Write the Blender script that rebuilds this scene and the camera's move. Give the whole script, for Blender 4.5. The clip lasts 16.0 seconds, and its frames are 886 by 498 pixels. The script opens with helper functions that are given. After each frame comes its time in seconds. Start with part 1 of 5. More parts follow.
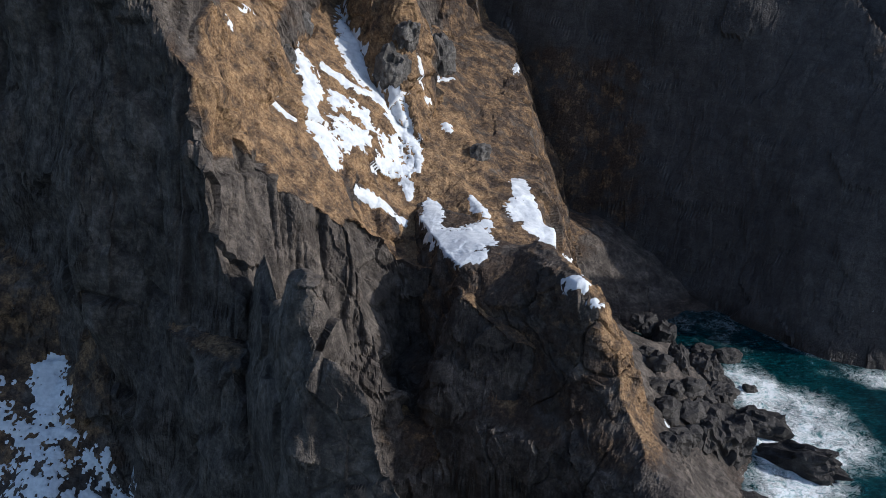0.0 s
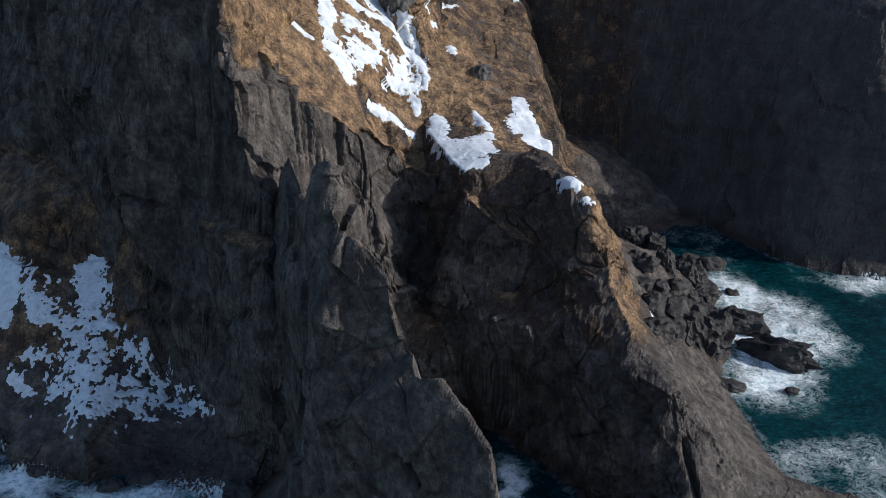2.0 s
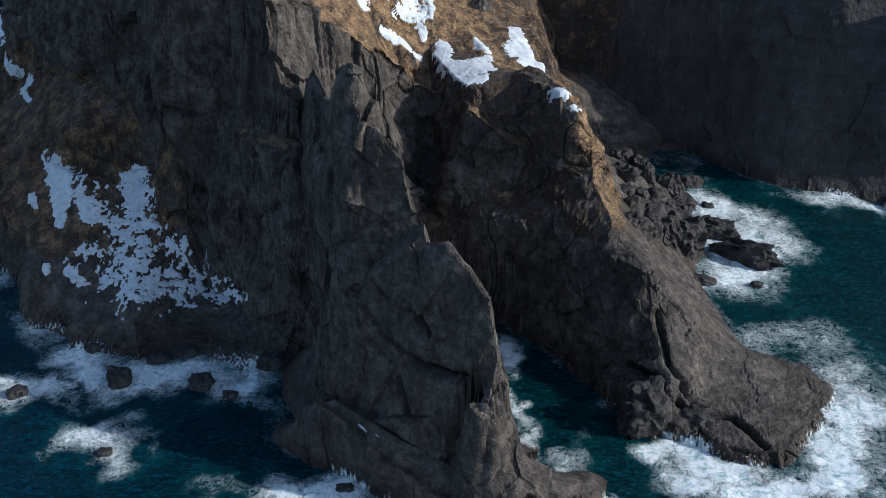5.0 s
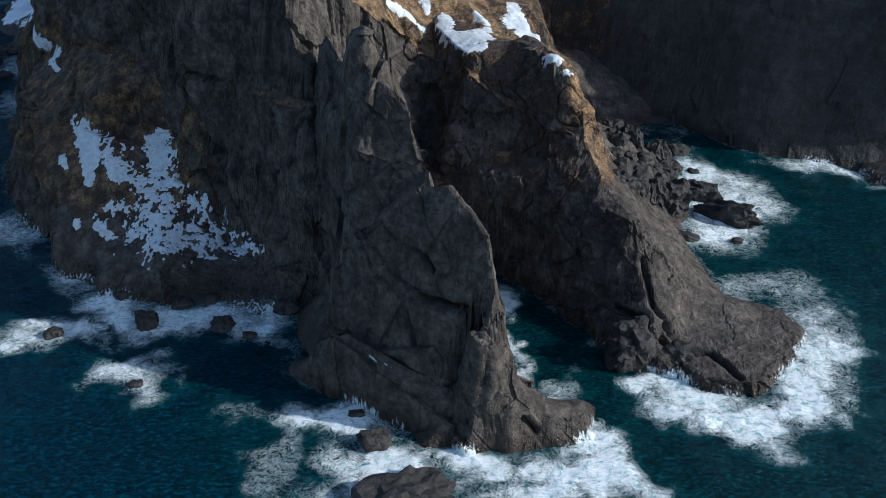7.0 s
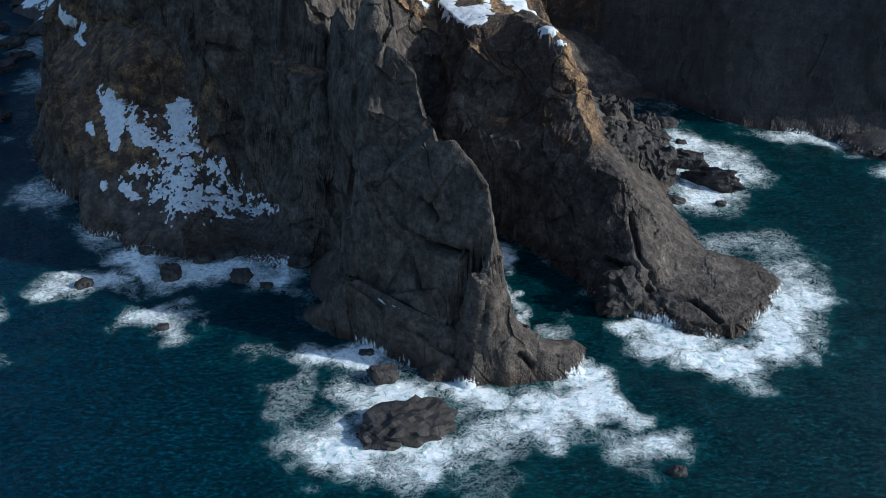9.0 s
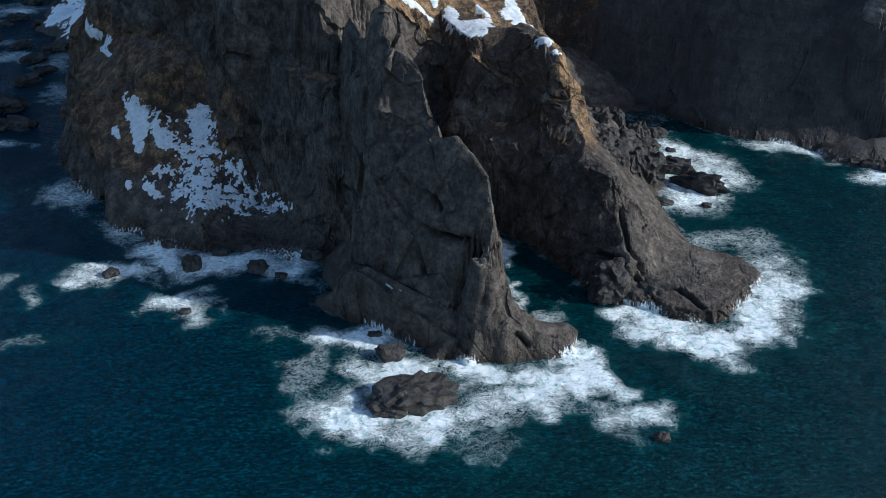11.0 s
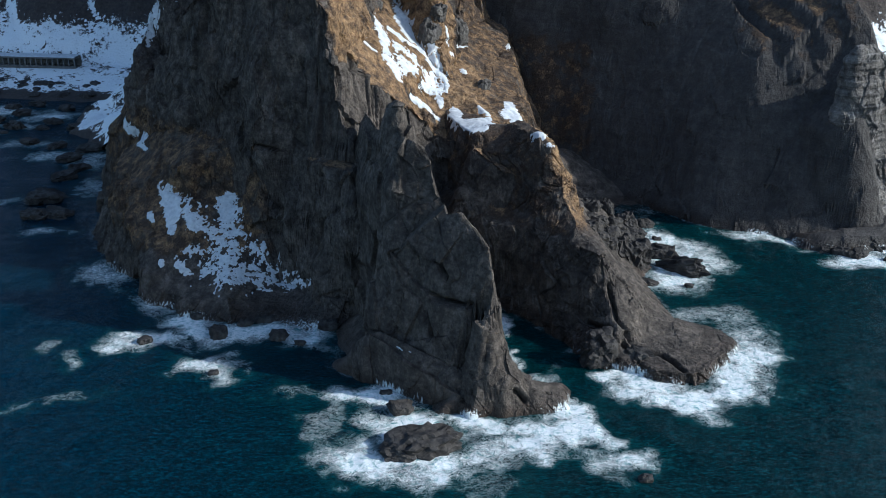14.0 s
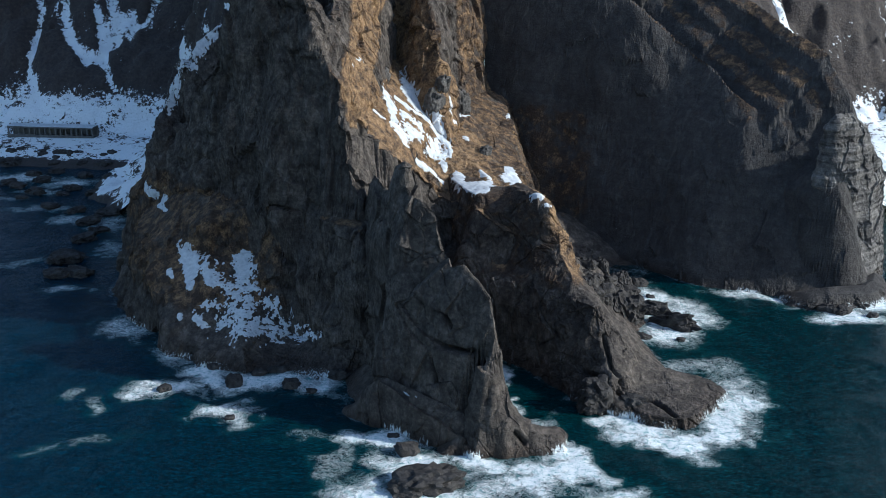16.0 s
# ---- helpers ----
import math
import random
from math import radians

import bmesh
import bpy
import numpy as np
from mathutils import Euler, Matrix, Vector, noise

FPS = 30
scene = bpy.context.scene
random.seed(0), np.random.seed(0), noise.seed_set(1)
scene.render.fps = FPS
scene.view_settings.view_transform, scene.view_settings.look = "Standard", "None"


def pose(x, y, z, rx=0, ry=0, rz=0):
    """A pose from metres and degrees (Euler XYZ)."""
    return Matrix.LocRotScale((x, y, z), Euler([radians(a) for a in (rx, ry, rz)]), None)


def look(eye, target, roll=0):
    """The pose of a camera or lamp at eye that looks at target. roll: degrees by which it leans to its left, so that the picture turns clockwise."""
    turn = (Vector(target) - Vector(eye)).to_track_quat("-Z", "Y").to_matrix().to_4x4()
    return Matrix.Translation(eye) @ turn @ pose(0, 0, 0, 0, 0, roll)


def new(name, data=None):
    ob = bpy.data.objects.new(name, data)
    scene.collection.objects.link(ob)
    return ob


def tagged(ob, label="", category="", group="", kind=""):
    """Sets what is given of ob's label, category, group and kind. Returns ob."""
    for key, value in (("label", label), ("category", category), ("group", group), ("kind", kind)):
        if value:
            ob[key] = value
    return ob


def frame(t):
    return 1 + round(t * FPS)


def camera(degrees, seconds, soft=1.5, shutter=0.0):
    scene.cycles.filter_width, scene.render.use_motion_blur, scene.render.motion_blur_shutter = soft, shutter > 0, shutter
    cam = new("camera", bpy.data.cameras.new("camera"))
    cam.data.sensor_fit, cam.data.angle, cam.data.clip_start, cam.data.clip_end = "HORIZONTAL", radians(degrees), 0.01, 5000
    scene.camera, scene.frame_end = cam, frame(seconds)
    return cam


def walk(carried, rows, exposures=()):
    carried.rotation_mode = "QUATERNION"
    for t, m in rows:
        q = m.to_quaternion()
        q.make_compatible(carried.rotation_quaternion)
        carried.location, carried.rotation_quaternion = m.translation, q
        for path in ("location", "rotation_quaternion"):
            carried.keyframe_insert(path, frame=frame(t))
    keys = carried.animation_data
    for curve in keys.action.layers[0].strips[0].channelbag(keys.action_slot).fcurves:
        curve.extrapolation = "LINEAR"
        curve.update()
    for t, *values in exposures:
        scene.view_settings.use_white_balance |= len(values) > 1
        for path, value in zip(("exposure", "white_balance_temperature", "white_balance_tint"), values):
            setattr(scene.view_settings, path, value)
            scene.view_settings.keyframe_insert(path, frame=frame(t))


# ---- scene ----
cam = camera(46.88, 16.0, 0.7)
PATH = [
    (0.0, pose(0.00, 0.00, 129.10, 0, 0, -0.08) @ pose(0, 0, 0, 64.16) @ pose(0, 0, 0, 0, 0, -0.13)),
    (0.5, pose(-0.25, -5.03, 129.13, 0, 0, -0.01) @ pose(0, 0, 0, 63.11) @ pose(0, 0, 0, 0, 0, -0.27)),
    (1.0, pose(-0.50, -10.08, 129.16, 0, 0, 0.01) @ pose(0, 0, 0, 61.79) @ pose(0, 0, 0, 0, 0, -0.36)),
    (1.5, pose(-0.74, -15.15, 129.19, 0, 0, 0.03) @ pose(0, 0, 0, 61.56) @ pose(0, 0, 0, 0, 0, -0.37)),
    (2.0, pose(-0.98, -20.23, 129.22, 0, 0, 0.03) @ pose(0, 0, 0, 61.43) @ pose(0, 0, 0, 0, 0, -0.42)),
    (2.5, pose(-1.21, -25.32, 129.26, 0, 0, 0.02) @ pose(0, 0, 0, 61.21) @ pose(0, 0, 0, 0, 0, -0.45)),
    (3.0, pose(-1.44, -30.43, 129.30, 0, 0, 0.01) @ pose(0, 0, 0, 60.86) @ pose(0, 0, 0, 0, 0, -0.47)),
    (3.5, pose(-1.66, -35.54, 129.35, 0, 0, 0.00) @ pose(0, 0, 0, 60.51) @ pose(0, 0, 0, 0, 0, -0.51)),
    (4.0, pose(-1.88, -40.66, 129.40, 0, 0, 0.00) @ pose(0, 0, 0, 60.16) @ pose(0, 0, 0, 0, 0, -0.51)),
    (6.5, pose(-2.94, -66.28, 129.72, 0, 0, -0.04) @ pose(0, 0, 0, 59.70) @ pose(0, 0, 0, 0, 0, -0.48)),
    (7.0, pose(-3.15, -71.39, 129.80, 0, 0, -0.06) @ pose(0, 0, 0, 59.69) @ pose(0, 0, 0, 0, 0, -0.44)),
    (7.5, pose(-3.35, -76.49, 129.89, 0, 0, -0.06) @ pose(0, 0, 0, 59.68) @ pose(0, 0, 0, 0, 0, -0.46)),
    (8.0, pose(-3.56, -81.59, 129.99, 0, 0, -0.08) @ pose(0, 0, 0, 59.65) @ pose(0, 0, 0, 0, 0, -0.44)),
    (8.5, pose(-3.76, -86.67, 130.09, 0, 0, -0.07) @ pose(0, 0, 0, 59.62) @ pose(0, 0, 0, 0, 0, -0.42)),
    (9.0, pose(-3.96, -91.74, 130.20, 0, 0, -0.08) @ pose(0, 0, 0, 59.61) @ pose(0, 0, 0, 0, 0, -0.37)),
    (11.5, pose(-4.97, -116.79, 130.87, 0, 0, -0.10) @ pose(0, 0, 0, 62.35) @ pose(0, 0, 0, 0, 0, -0.06)),
    (12.0, pose(-5.17, -121.73, 131.03, 0, 0, -0.11) @ pose(0, 0, 0, 63.50) @ pose(0, 0, 0, 0, 0, -0.01)),
    (12.5, pose(-5.38, -126.63, 131.20, 0, 0, -0.08) @ pose(0, 0, 0, 64.64) @ pose(0, 0, 0, 0, 0, 0.01)),
    (13.0, pose(-5.59, -131.51, 131.38, 0, 0, -0.06) @ pose(0, 0, 0, 65.78) @ pose(0, 0, 0, 0, 0, 0.02)),
    (13.5, pose(-5.80, -136.35, 131.57, 0, 0, -0.07) @ pose(0, 0, 0, 66.87) @ pose(0, 0, 0, 0, 0, 0.08)),
    (14.0, pose(-6.01, -141.16, 131.77, 0, 0, -0.04) @ pose(0, 0, 0, 67.94) @ pose(0, 0, 0, 0, 0, 0.13)),
    (14.5, pose(-6.23, -145.93, 131.98, 0, 0, -0.02) @ pose(0, 0, 0, 68.99) @ pose(0, 0, 0, 0, 0, 0.15)),
    (15.0, pose(-6.45, -150.66, 132.20, 0, 0, 0.00) @ pose(0, 0, 0, 70.03) @ pose(0, 0, 0, 0, 0, 0.14)),
    (15.5, pose(-6.67, -155.35, 132.43, 0, 0, 0.02) @ pose(0, 0, 0, 71.07) @ pose(0, 0, 0, 0, 0, 0.17)),
    (16.0, pose(-6.90, -160.00, 132.68, 0, 0, 0.04) @ pose(0, 0, 0, 72.08) @ pose(0, 0, 0, 0, 0, 0.19)),
]
walk(cam, PATH, [(0.0, 0.15, 5750, 9), (7.0, 0.2, 5550, 4), (16.0, 0.28, 5500, 3)])

# ---- world and sun ----
SUN_EL, SUN_AZ = 28.0, -11.0          # elevation; direction to the sun, degrees from +x towards +y
world = bpy.data.worlds.new("sky")
scene.world = world
world.use_nodes = True
wn = world.node_tree
sky = wn.nodes.new("ShaderNodeTexSky")
sky.sky_type = "NISHITA"
sky.sun_disc = False
sky.sun_elevation = radians(SUN_EL)
sky.sun_rotation = radians(90 - SUN_AZ)
wn.nodes["Background"].inputs["Strength"].default_value = 0.15
wn.links.new(sky.outputs["Color"], wn.nodes["Background"].inputs["Color"])
sun = new("sun", bpy.data.lights.new("sun", "SUN"))
sun.data.energy = 3.8
sun.data.angle = radians(0.9)
sun.data.color = (1.0, 0.92, 0.81)
sd = Vector((math.cos(radians(SUN_EL)) * math.cos(radians(SUN_AZ)), math.cos(radians(SUN_EL)) * math.sin(radians(SUN_AZ)), math.sin(radians(SUN_EL))))
sun.matrix_world = look(sd * 900, (0, 0, 0))


# ---- numeric noise ----
def hash3(ix, iy, iz, seed):
    h = (ix.astype(np.int64) * 374761393 + iy.astype(np.int64) * 668265263 + iz.astype(np.int64) * 2147483647 + seed * 974711) & 0xFFFFFFFF
    h = ((h ^ (h >> 13)) * 1274126177) & 0xFFFFFFFF
    h = ((h ^ (h >> 16)) * 2246822519) & 0xFFFFFFFF
    return ((h ^ (h >> 15)) & 0xFFFFFF) / float(0xFFFFFF)


def vnoise(x, y, z, seed=0):
    """Smooth value noise, -1 to 1."""
    x, y, z = np.broadcast_arrays(np.asarray(x, float), np.asarray(y, float), np.asarray(z, float))
    ix, iy, iz = np.floor(x), np.floor(y), np.floor(z)
    fx, fy, fz = x - ix, y - iy, z - iz
    fx, fy, fz = [f * f * f * (f * (f * 6 - 15) + 10) for f in (fx, fy, fz)]
    out = 0
    for a in (0, 1):
        for b in (0, 1):
            for c in (0, 1):
                w = (fx if a else 1 - fx) * (fy if b else 1 - fy) * (fz if c else 1 - fz)
                out = out + w * hash3(ix + a, iy + b, iz + c, seed)
    return out * 2 - 1


def fbm(x, y, z, octaves=4, seed=0, gain=0.5):
    out, amp, k = 0, 1.0, 1.0
    for i in range(octaves):
        out = out + amp * vnoise(x * k, y * k, z * k, seed + i * 7)
        amp, k = amp * gain, k * 2.03
    return out


def facets(x, y, z, seed=0):
    """Blocky relief: every cell of a random division is a tilted plane. About -1 to 1."""
    ix, iy, iz = np.floor(x), np.floor(y), np.floor(z)
    best = np.full(x.shape, 1e9)
    val = np.zeros(x.shape)
    for a in (-1, 0, 1):
        for b in (-1, 0, 1):
            for c in (-1, 0, 1):
                jx, jy, jz = ix + a, iy + b, iz + c
                ox = jx + hash3(jx, jy, jz, seed) - x
                oy = jy + hash3(jx, jy, jz, seed + 1) - y
                oz = jz + hash3(jx, jy, jz, seed + 2) - z
                d = ox * ox + oy * oy + oz * oz
                tilt = (hash3(jx, jy, jz, seed + 3) - 0.5) * ox + (hash3(jx, jy, jz, seed + 4) - 0.5) * oy + (hash3(jx, jy, jz, seed + 5) - 0.5) * oz
                v = tilt * 1.6 + (hash3(jx, jy, jz, seed + 6) - 0.5) * 0.9
                near = d < best
                best = np.where(near, d, best)
                val = np.where(near, v, val)
    return val


# ---- the land as ridges ----
def ridge(X, Y, spine, left, right, drop=False):
    """Height of a ridge: a crest line and a profile on either side. Profiles: (distance, share of the crest's height) or, with drop, (distance, metres below it)."""
    best = np.full(X.shape, 1e9)
    zs, side = np.zeros(X.shape), np.zeros(X.shape)
    for (ax, ay, az), (bx, by, bz) in zip(spine[:-1], spine[1:]):
        dx, dy = bx - ax, by - ay
        n = math.hypot(dx, dy)
        t = np.clip(((X - ax) * dx + (Y - ay) * dy) / (n * n), 0, 1)
        ox, oy = X - ax - t * dx, Y - ay - t * dy
        d = np.hypot(ox, oy)
        s = (dx * oy - dy * ox) / n / (d + 1e-6)
        near = d < best
        best = np.where(near, d, best)
        zs = np.where(near, az + t * (bz - az), zs)
        side = np.where(near, s, side)
    w = np.clip(0.5 + 0.9 * side, 0, 1)
    w = w * w * (3 - 2 * w)
    fl = np.interp(best, [p[0] for p in left], [p[1] for p in left])
    fr = np.interp(best, [p[0] for p in right], [p[1] for p in right])
    past = w * np.maximum(0, best - left[-1][0]) + (1 - w) * np.maximum(0, best - right[-1][0])
    f = w * fl + (1 - w) * fr
    return (zs - f if drop else (zs + 4) * f - 4) - 0.7 * past


def valley(X, Y, line, slope, width, floor=-1.0):
    best = np.full(X.shape, 1e9)
    for (ax, ay), (bx, by) in zip(line[:-1], line[1:]):
        dx, dy = bx - ax, by - ay
        t = np.clip(((X - ax) * dx + (Y - ay) * dy) / (dx * dx + dy * dy), 0, 1)
        best = np.minimum(best, np.hypot(X - ax - t * dx, Y - ay - t * dy))
    return floor + slope * np.maximum(0, best - width)


def warp(X, Y, big=1.6, small=0.7, seed=0):
    return (X + big * vnoise(X / 15, Y / 15, 0.5, 11 + seed) + small * vnoise(X / 5, Y / 5, 0.5, 12 + seed),
            Y + big * vnoise(X / 15, Y / 15, 7.5, 13 + seed) + small * vnoise(X / 5, Y / 5, 7.5, 14 + seed))


def inside(X, Y, line):
    """Distance to a closed outline, above zero within it."""
    best, odd = np.full(X.shape, 1e9), np.zeros(X.shape, bool)
    for (ax, ay), (bx, by) in zip(line, line[1:] + line[:1]):
        dx, dy = bx - ax, by - ay
        t = np.clip(((X - ax) * dx + (Y - ay) * dy) / (dx * dx + dy * dy), 0, 1)
        best = np.minimum(best, np.hypot(X - ax - t * dx, Y - ay - t * dy))
        if dy:
            odd ^= ((Y > ay) != (Y > by)) & (X < ax + (Y - ay) * dx / dy)
    return np.where(odd, best, -best)


def terraces(X, Y, levels, foot=2.0, top=0.35, crown=5.0):
    """Height between outlines that lie one within the other: (level, outline), lowest first."""
    d = [inside(X, Y, line) for z, line in levels]
    h = levels[0][0] + foot * np.minimum(d[0], 0)
    for (z, line), (zn, linen), a, b in zip(levels[:-1], levels[1:], d[:-1], d[1:]):
        h = np.where(a > 0, z + (zn - z) * np.clip(a / np.maximum(a - b, 1e-3), 0, 1), h)
    return np.where(d[-1] > 0, levels[-1][0] + np.minimum(top * d[-1], crown), h)


FIN_SEA = [(0, 0), (2, 3.6), (6, 17), (10, 31), (14, 45), (17, 62)]
FIN_COVE = [(0, 0), (1.2, 4), (3.5, 20), (8, 42), (13, 60)]


def fin_height(X, Y):
    x, y = warp(X, Y, 0.5, 0.4, 3)
    h = ridge(x, y, [(24, 80, 2.5), (16, 79, 5), (10, 80.5, 14), (5.6, 83.0, 25.6), (6.6, 84.5, 30.5), (6.2, 85.5, 34.0), (4.8, 88.5, 39.7), (1.9, 92.0, 42.5), (-1.4, 95.5, 45.6), (-5.3, 98.0, 44.4), (-7.4, 102.0, 51.9), (-9.1, 104.5, 57.6), (-10.4, 107.0, 60.6), (-15, 112, 59.5), (-17, 115, 60)], FIN_SEA, FIN_COVE, True)
    h = np.minimum(h, np.minimum(8.0 * (x + 28.0), 24 + 1.1 * (x + 25.5) + 3.2 * np.maximum(0, y - 103)))
    link = ridge(x, y, [(-16, 112, 62), (-19, 119, 62), (-23, 130, 57), (-28, 146, 58)],
                 [(0, 1), (2, 0.95), (3, 0.88), (5.5, 0.76), (6.5, 0.5), (8.5, 0.1), (10, -0.1)], [(0, 1), (1.5, 0.9), (4, 0.55), (8, 0.22), (13, 0.0), (16, -0.3)])
    pillar = ridge(x, y, [(-17.5, 119, 68), (-19, 123, 67)], [(0, 0), (2, 1.2), (3.6, 7), (5.5, 24), (7, 60)], [(0, 0), (2, 1.2), (3.6, 7), (5.5, 24), (7, 60)], True)
    h = np.maximum(np.maximum(h, link), pillar)
    low = ridge(x, y, [(-25, 96, 12), (-22, 95.5, 13), (-12, 87.5, 11.5), (-3, 83, 9), (5, 81, 6.5), (12, 80, 5), (18, 80, 4), (23, 83, 2.5)], [(0, 0), (4, 3), (7, 8)], [(0, 0), (1.5, 2), (3, 7), (4.5, 16)], True)
    toe = ridge(x, y, [(8, 83, 10), (16, 81, 6.5), (22, 83, 4)], [(0, 0), (4, 1.2), (6.5, 4), (8.5, 12)], [(0, 0), (2, 1), (3.5, 4), (5, 12)], True)
    prow = ridge(x, y, [(5.6, 82, 24), (6.5, 79.5, 17), (9, 78.2, 11), (12.5, 79.2, 7.5)], [(0, 0), (2, 2), (4, 8), (6, 16)], [(0, 0), (1.2, 2), (2.5, 8), (4, 18)], True)
    low = np.maximum(np.maximum(low, toe), prow)
    return np.maximum(h, low)


BACK = [(61, 190), (60, 205), (-20, 205), (-20, 152)]
ARM = [
    (0, [(6, 146), (11, 140), (16.5, 133.5), (20.3, 127), (25, 119.7), (30.4, 112.7), (32.3, 108.3), (33.2, 102), (38.3, 99.8), (46, 97.7), (51, 91.8), (60, 89.8), (66.6, 97.4), (73.8, 105.5), (77.4, 113), (76.2, 117.7), (71, 122.5), (62.4, 127.5), (60.4, 139.3), (58.3, 156.6), (57, 164.4), (60, 176)] + BACK),
    (2.6, [(6.5, 147), (11.5, 141), (17, 134), (21, 127.7), (26, 120.5), (31.5, 113), (33.5, 108.6), (34.5, 103.5), (38.6, 101), (46, 99), (51.5, 93.2), (59.5, 91.3), (65.5, 98), (72, 106), (75, 113), (73, 116.5), (69, 120), (61, 124.5), (58.5, 139), (56.5, 156), (55, 165), (58, 176), (59, 189), (58, 203), (-18, 203), (-18, 152)]),
    (4.5, [(7, 148), (12, 142), (17.5, 134.3), (21.5, 128), (26.5, 121), (33, 113), (35.5, 107.5), (37.5, 103.3), (41, 102.5), (46, 106), (52, 110), (59, 112), (63, 116), (61, 120), (57.5, 126), (57, 139), (55, 156), (54, 165), (57, 176), (58, 188), (57, 202), (-17, 202), (-17, 153)]),
    (8, [(7, 149), (12.5, 142.5), (18, 134.6), (22, 128.5), (28, 122), (35, 114.5), (37.5, 109), (41, 104.5), (44.5, 107), (49, 113.5), (54, 119), (55, 124), (52, 134), (49.5, 145), (49, 156), (49, 166), (53, 178), (55, 188), (53, 200), (-15, 201), (-15, 155)]),
    (16, [(-10, 160), (0, 150.5), (7, 143.5), (13, 140), (18, 136), (23, 129.5), (28.5, 124), (35, 117.8), (40, 116.2), (45.5, 118.5), (47, 124), (44, 134), (43, 142), (42.5, 156), (42.5, 168), (44, 180), (43, 190), (36, 198), (-12, 200)]),
    (24.5, [(-9, 164), (-1, 156), (7.5, 145.5), (13, 142), (17.5, 139.5), (24, 134.5), (29, 130), (32, 126), (37.5, 118.8), (39.3, 121), (38.7, 128), (38, 134), (38, 142), (37.5, 153), (36, 166), (34, 176), (26, 187), (12, 196), (-10, 199)]),
    (28.2, [(-8, 176), (-4, 167), (0.5, 157.5), (8.5, 148.6), (13, 149), (18, 143.7), (24, 137.3), (28, 134.8), (32, 131), (34, 134), (34.5, 138), (35, 143), (34, 152), (33, 166), (31, 175), (24, 184), (10, 194), (-9, 198)]),
    (36, [(-6.5, 177), (-3.4, 169), (3, 156.3), (9, 152), (14, 152.5), (20, 146.6), (25, 143.5), (29, 142), (32.3, 144.5), (32.8, 152), (31, 163), (26, 174), (16, 181), (8, 192), (-8, 197)]),
    (43, [(-5.5, 180), (-1, 169.5), (4, 159), (10, 154.8), (15.5, 155.5), (21, 149.4), (25.5, 145), (28, 147), (28, 153), (24.5, 163), (20, 171), (12, 177), (6, 189), (-7, 195)]),
    (47.2, [(-4, 182), (1, 168), (3.2, 162.4), (7, 161), (12, 160.6), (16, 157.5), (21, 151.2), (25.5, 146.4), (26.8, 148.5), (25.5, 155), (22, 163), (18, 168), (10, 173), (5, 185), (-5, 192)]),
    (50, [(14.5, 163), (18, 158), (22, 152.6), (24.2, 150), (24.8, 151.5), (23, 157), (20, 164), (16.5, 167)]),
]


def arm_height(X, Y):
    x, y = warp(X, Y, 0.7, 0.5, 5)
    h = terraces(x, y, ARM, 2.0, 0.3, 1.0)
    heap = ridge(x, y, [(43, 158, 13), (43.5, 178, 19), (50, 184, 14), (56, 189, 8), (59, 198, 3)], [(0, 0), (10, 4), (20, 12)], [(0, 0), (6, 4), (11, 10)], True)
    return np.maximum(h, heap)


LEE = [(-31.7, 126.6), (-27, 122), (-24, 122), (-24, 175), (-60, 242), (-122, 250)]
KNOLL = [
    (0, [(-134, 215), (-131, 197), (-118, 172), (-103, 153.5), (-93, 140.5), (-84, 133), (-74, 130), (-64, 129), (-54, 126), (-43, 123), (-37, 124)] + LEE),
    (4, [(-132, 217), (-129, 199), (-117, 173.5), (-104, 156), (-94.5, 143), (-86, 136.5), (-76, 133), (-68, 132.5), (-63, 139), (-55, 148), (-46, 137), (-40, 128), (-33, 128), (-26, 124.5), (-25, 175), (-60, 241), (-121, 248)]),
    (8, [(-133, 218), (-129, 202), (-116, 174.5), (-105, 158), (-96, 145), (-87, 144), (-80, 145.5), (-69, 136.5), (-64, 145), (-56, 150.3), (-46, 142), (-40, 131), (-34, 129.5), (-27, 126), (-26, 175), (-60, 240), (-120, 246)]),
    (18, [(-131, 219), (-128, 210), (-121, 201), (-113, 177), (-100, 160), (-91, 156), (-84, 153), (-71.5, 155), (-62, 152.4), (-57, 152), (-46, 145), (-40, 135), (-35, 131), (-28, 127), (-27, 176), (-60, 239), (-119, 244)]),
    (26, [(-129, 220), (-126, 212), (-117, 194), (-107, 176), (-95, 169), (-86, 161.5), (-79, 164), (-71.4, 165.5), (-67, 160), (-63, 154.5), (-56.6, 154.5), (-47, 148), (-41, 138), (-36, 133), (-29, 128), (-28, 177), (-60, 238), (-118, 242)]),
    (34, [(-127, 221), (-124, 214), (-113, 205), (-104, 190), (-96, 174.5), (-87, 166), (-79, 167), (-73, 167.5), (-66, 163), (-58, 155.8), (-48, 150.5), (-41.5, 140.5), (-36.5, 135), (-30, 129.5), (-29, 178), (-60, 237), (-117, 240)]),
    (43, [(-122, 229), (-108, 212), (-94, 190), (-83, 175), (-74, 172), (-66, 167), (-58, 157), (-50, 153), (-43.5, 144), (-37, 139), (-31, 133), (-30, 180), (-60, 236), (-114, 238)]),
]


COAST = [(0, 1), (3, 0.8), (5, 0.6), (7.5, 0.54), (9, 0.25), (11, 0.0), (13, -0.3)]


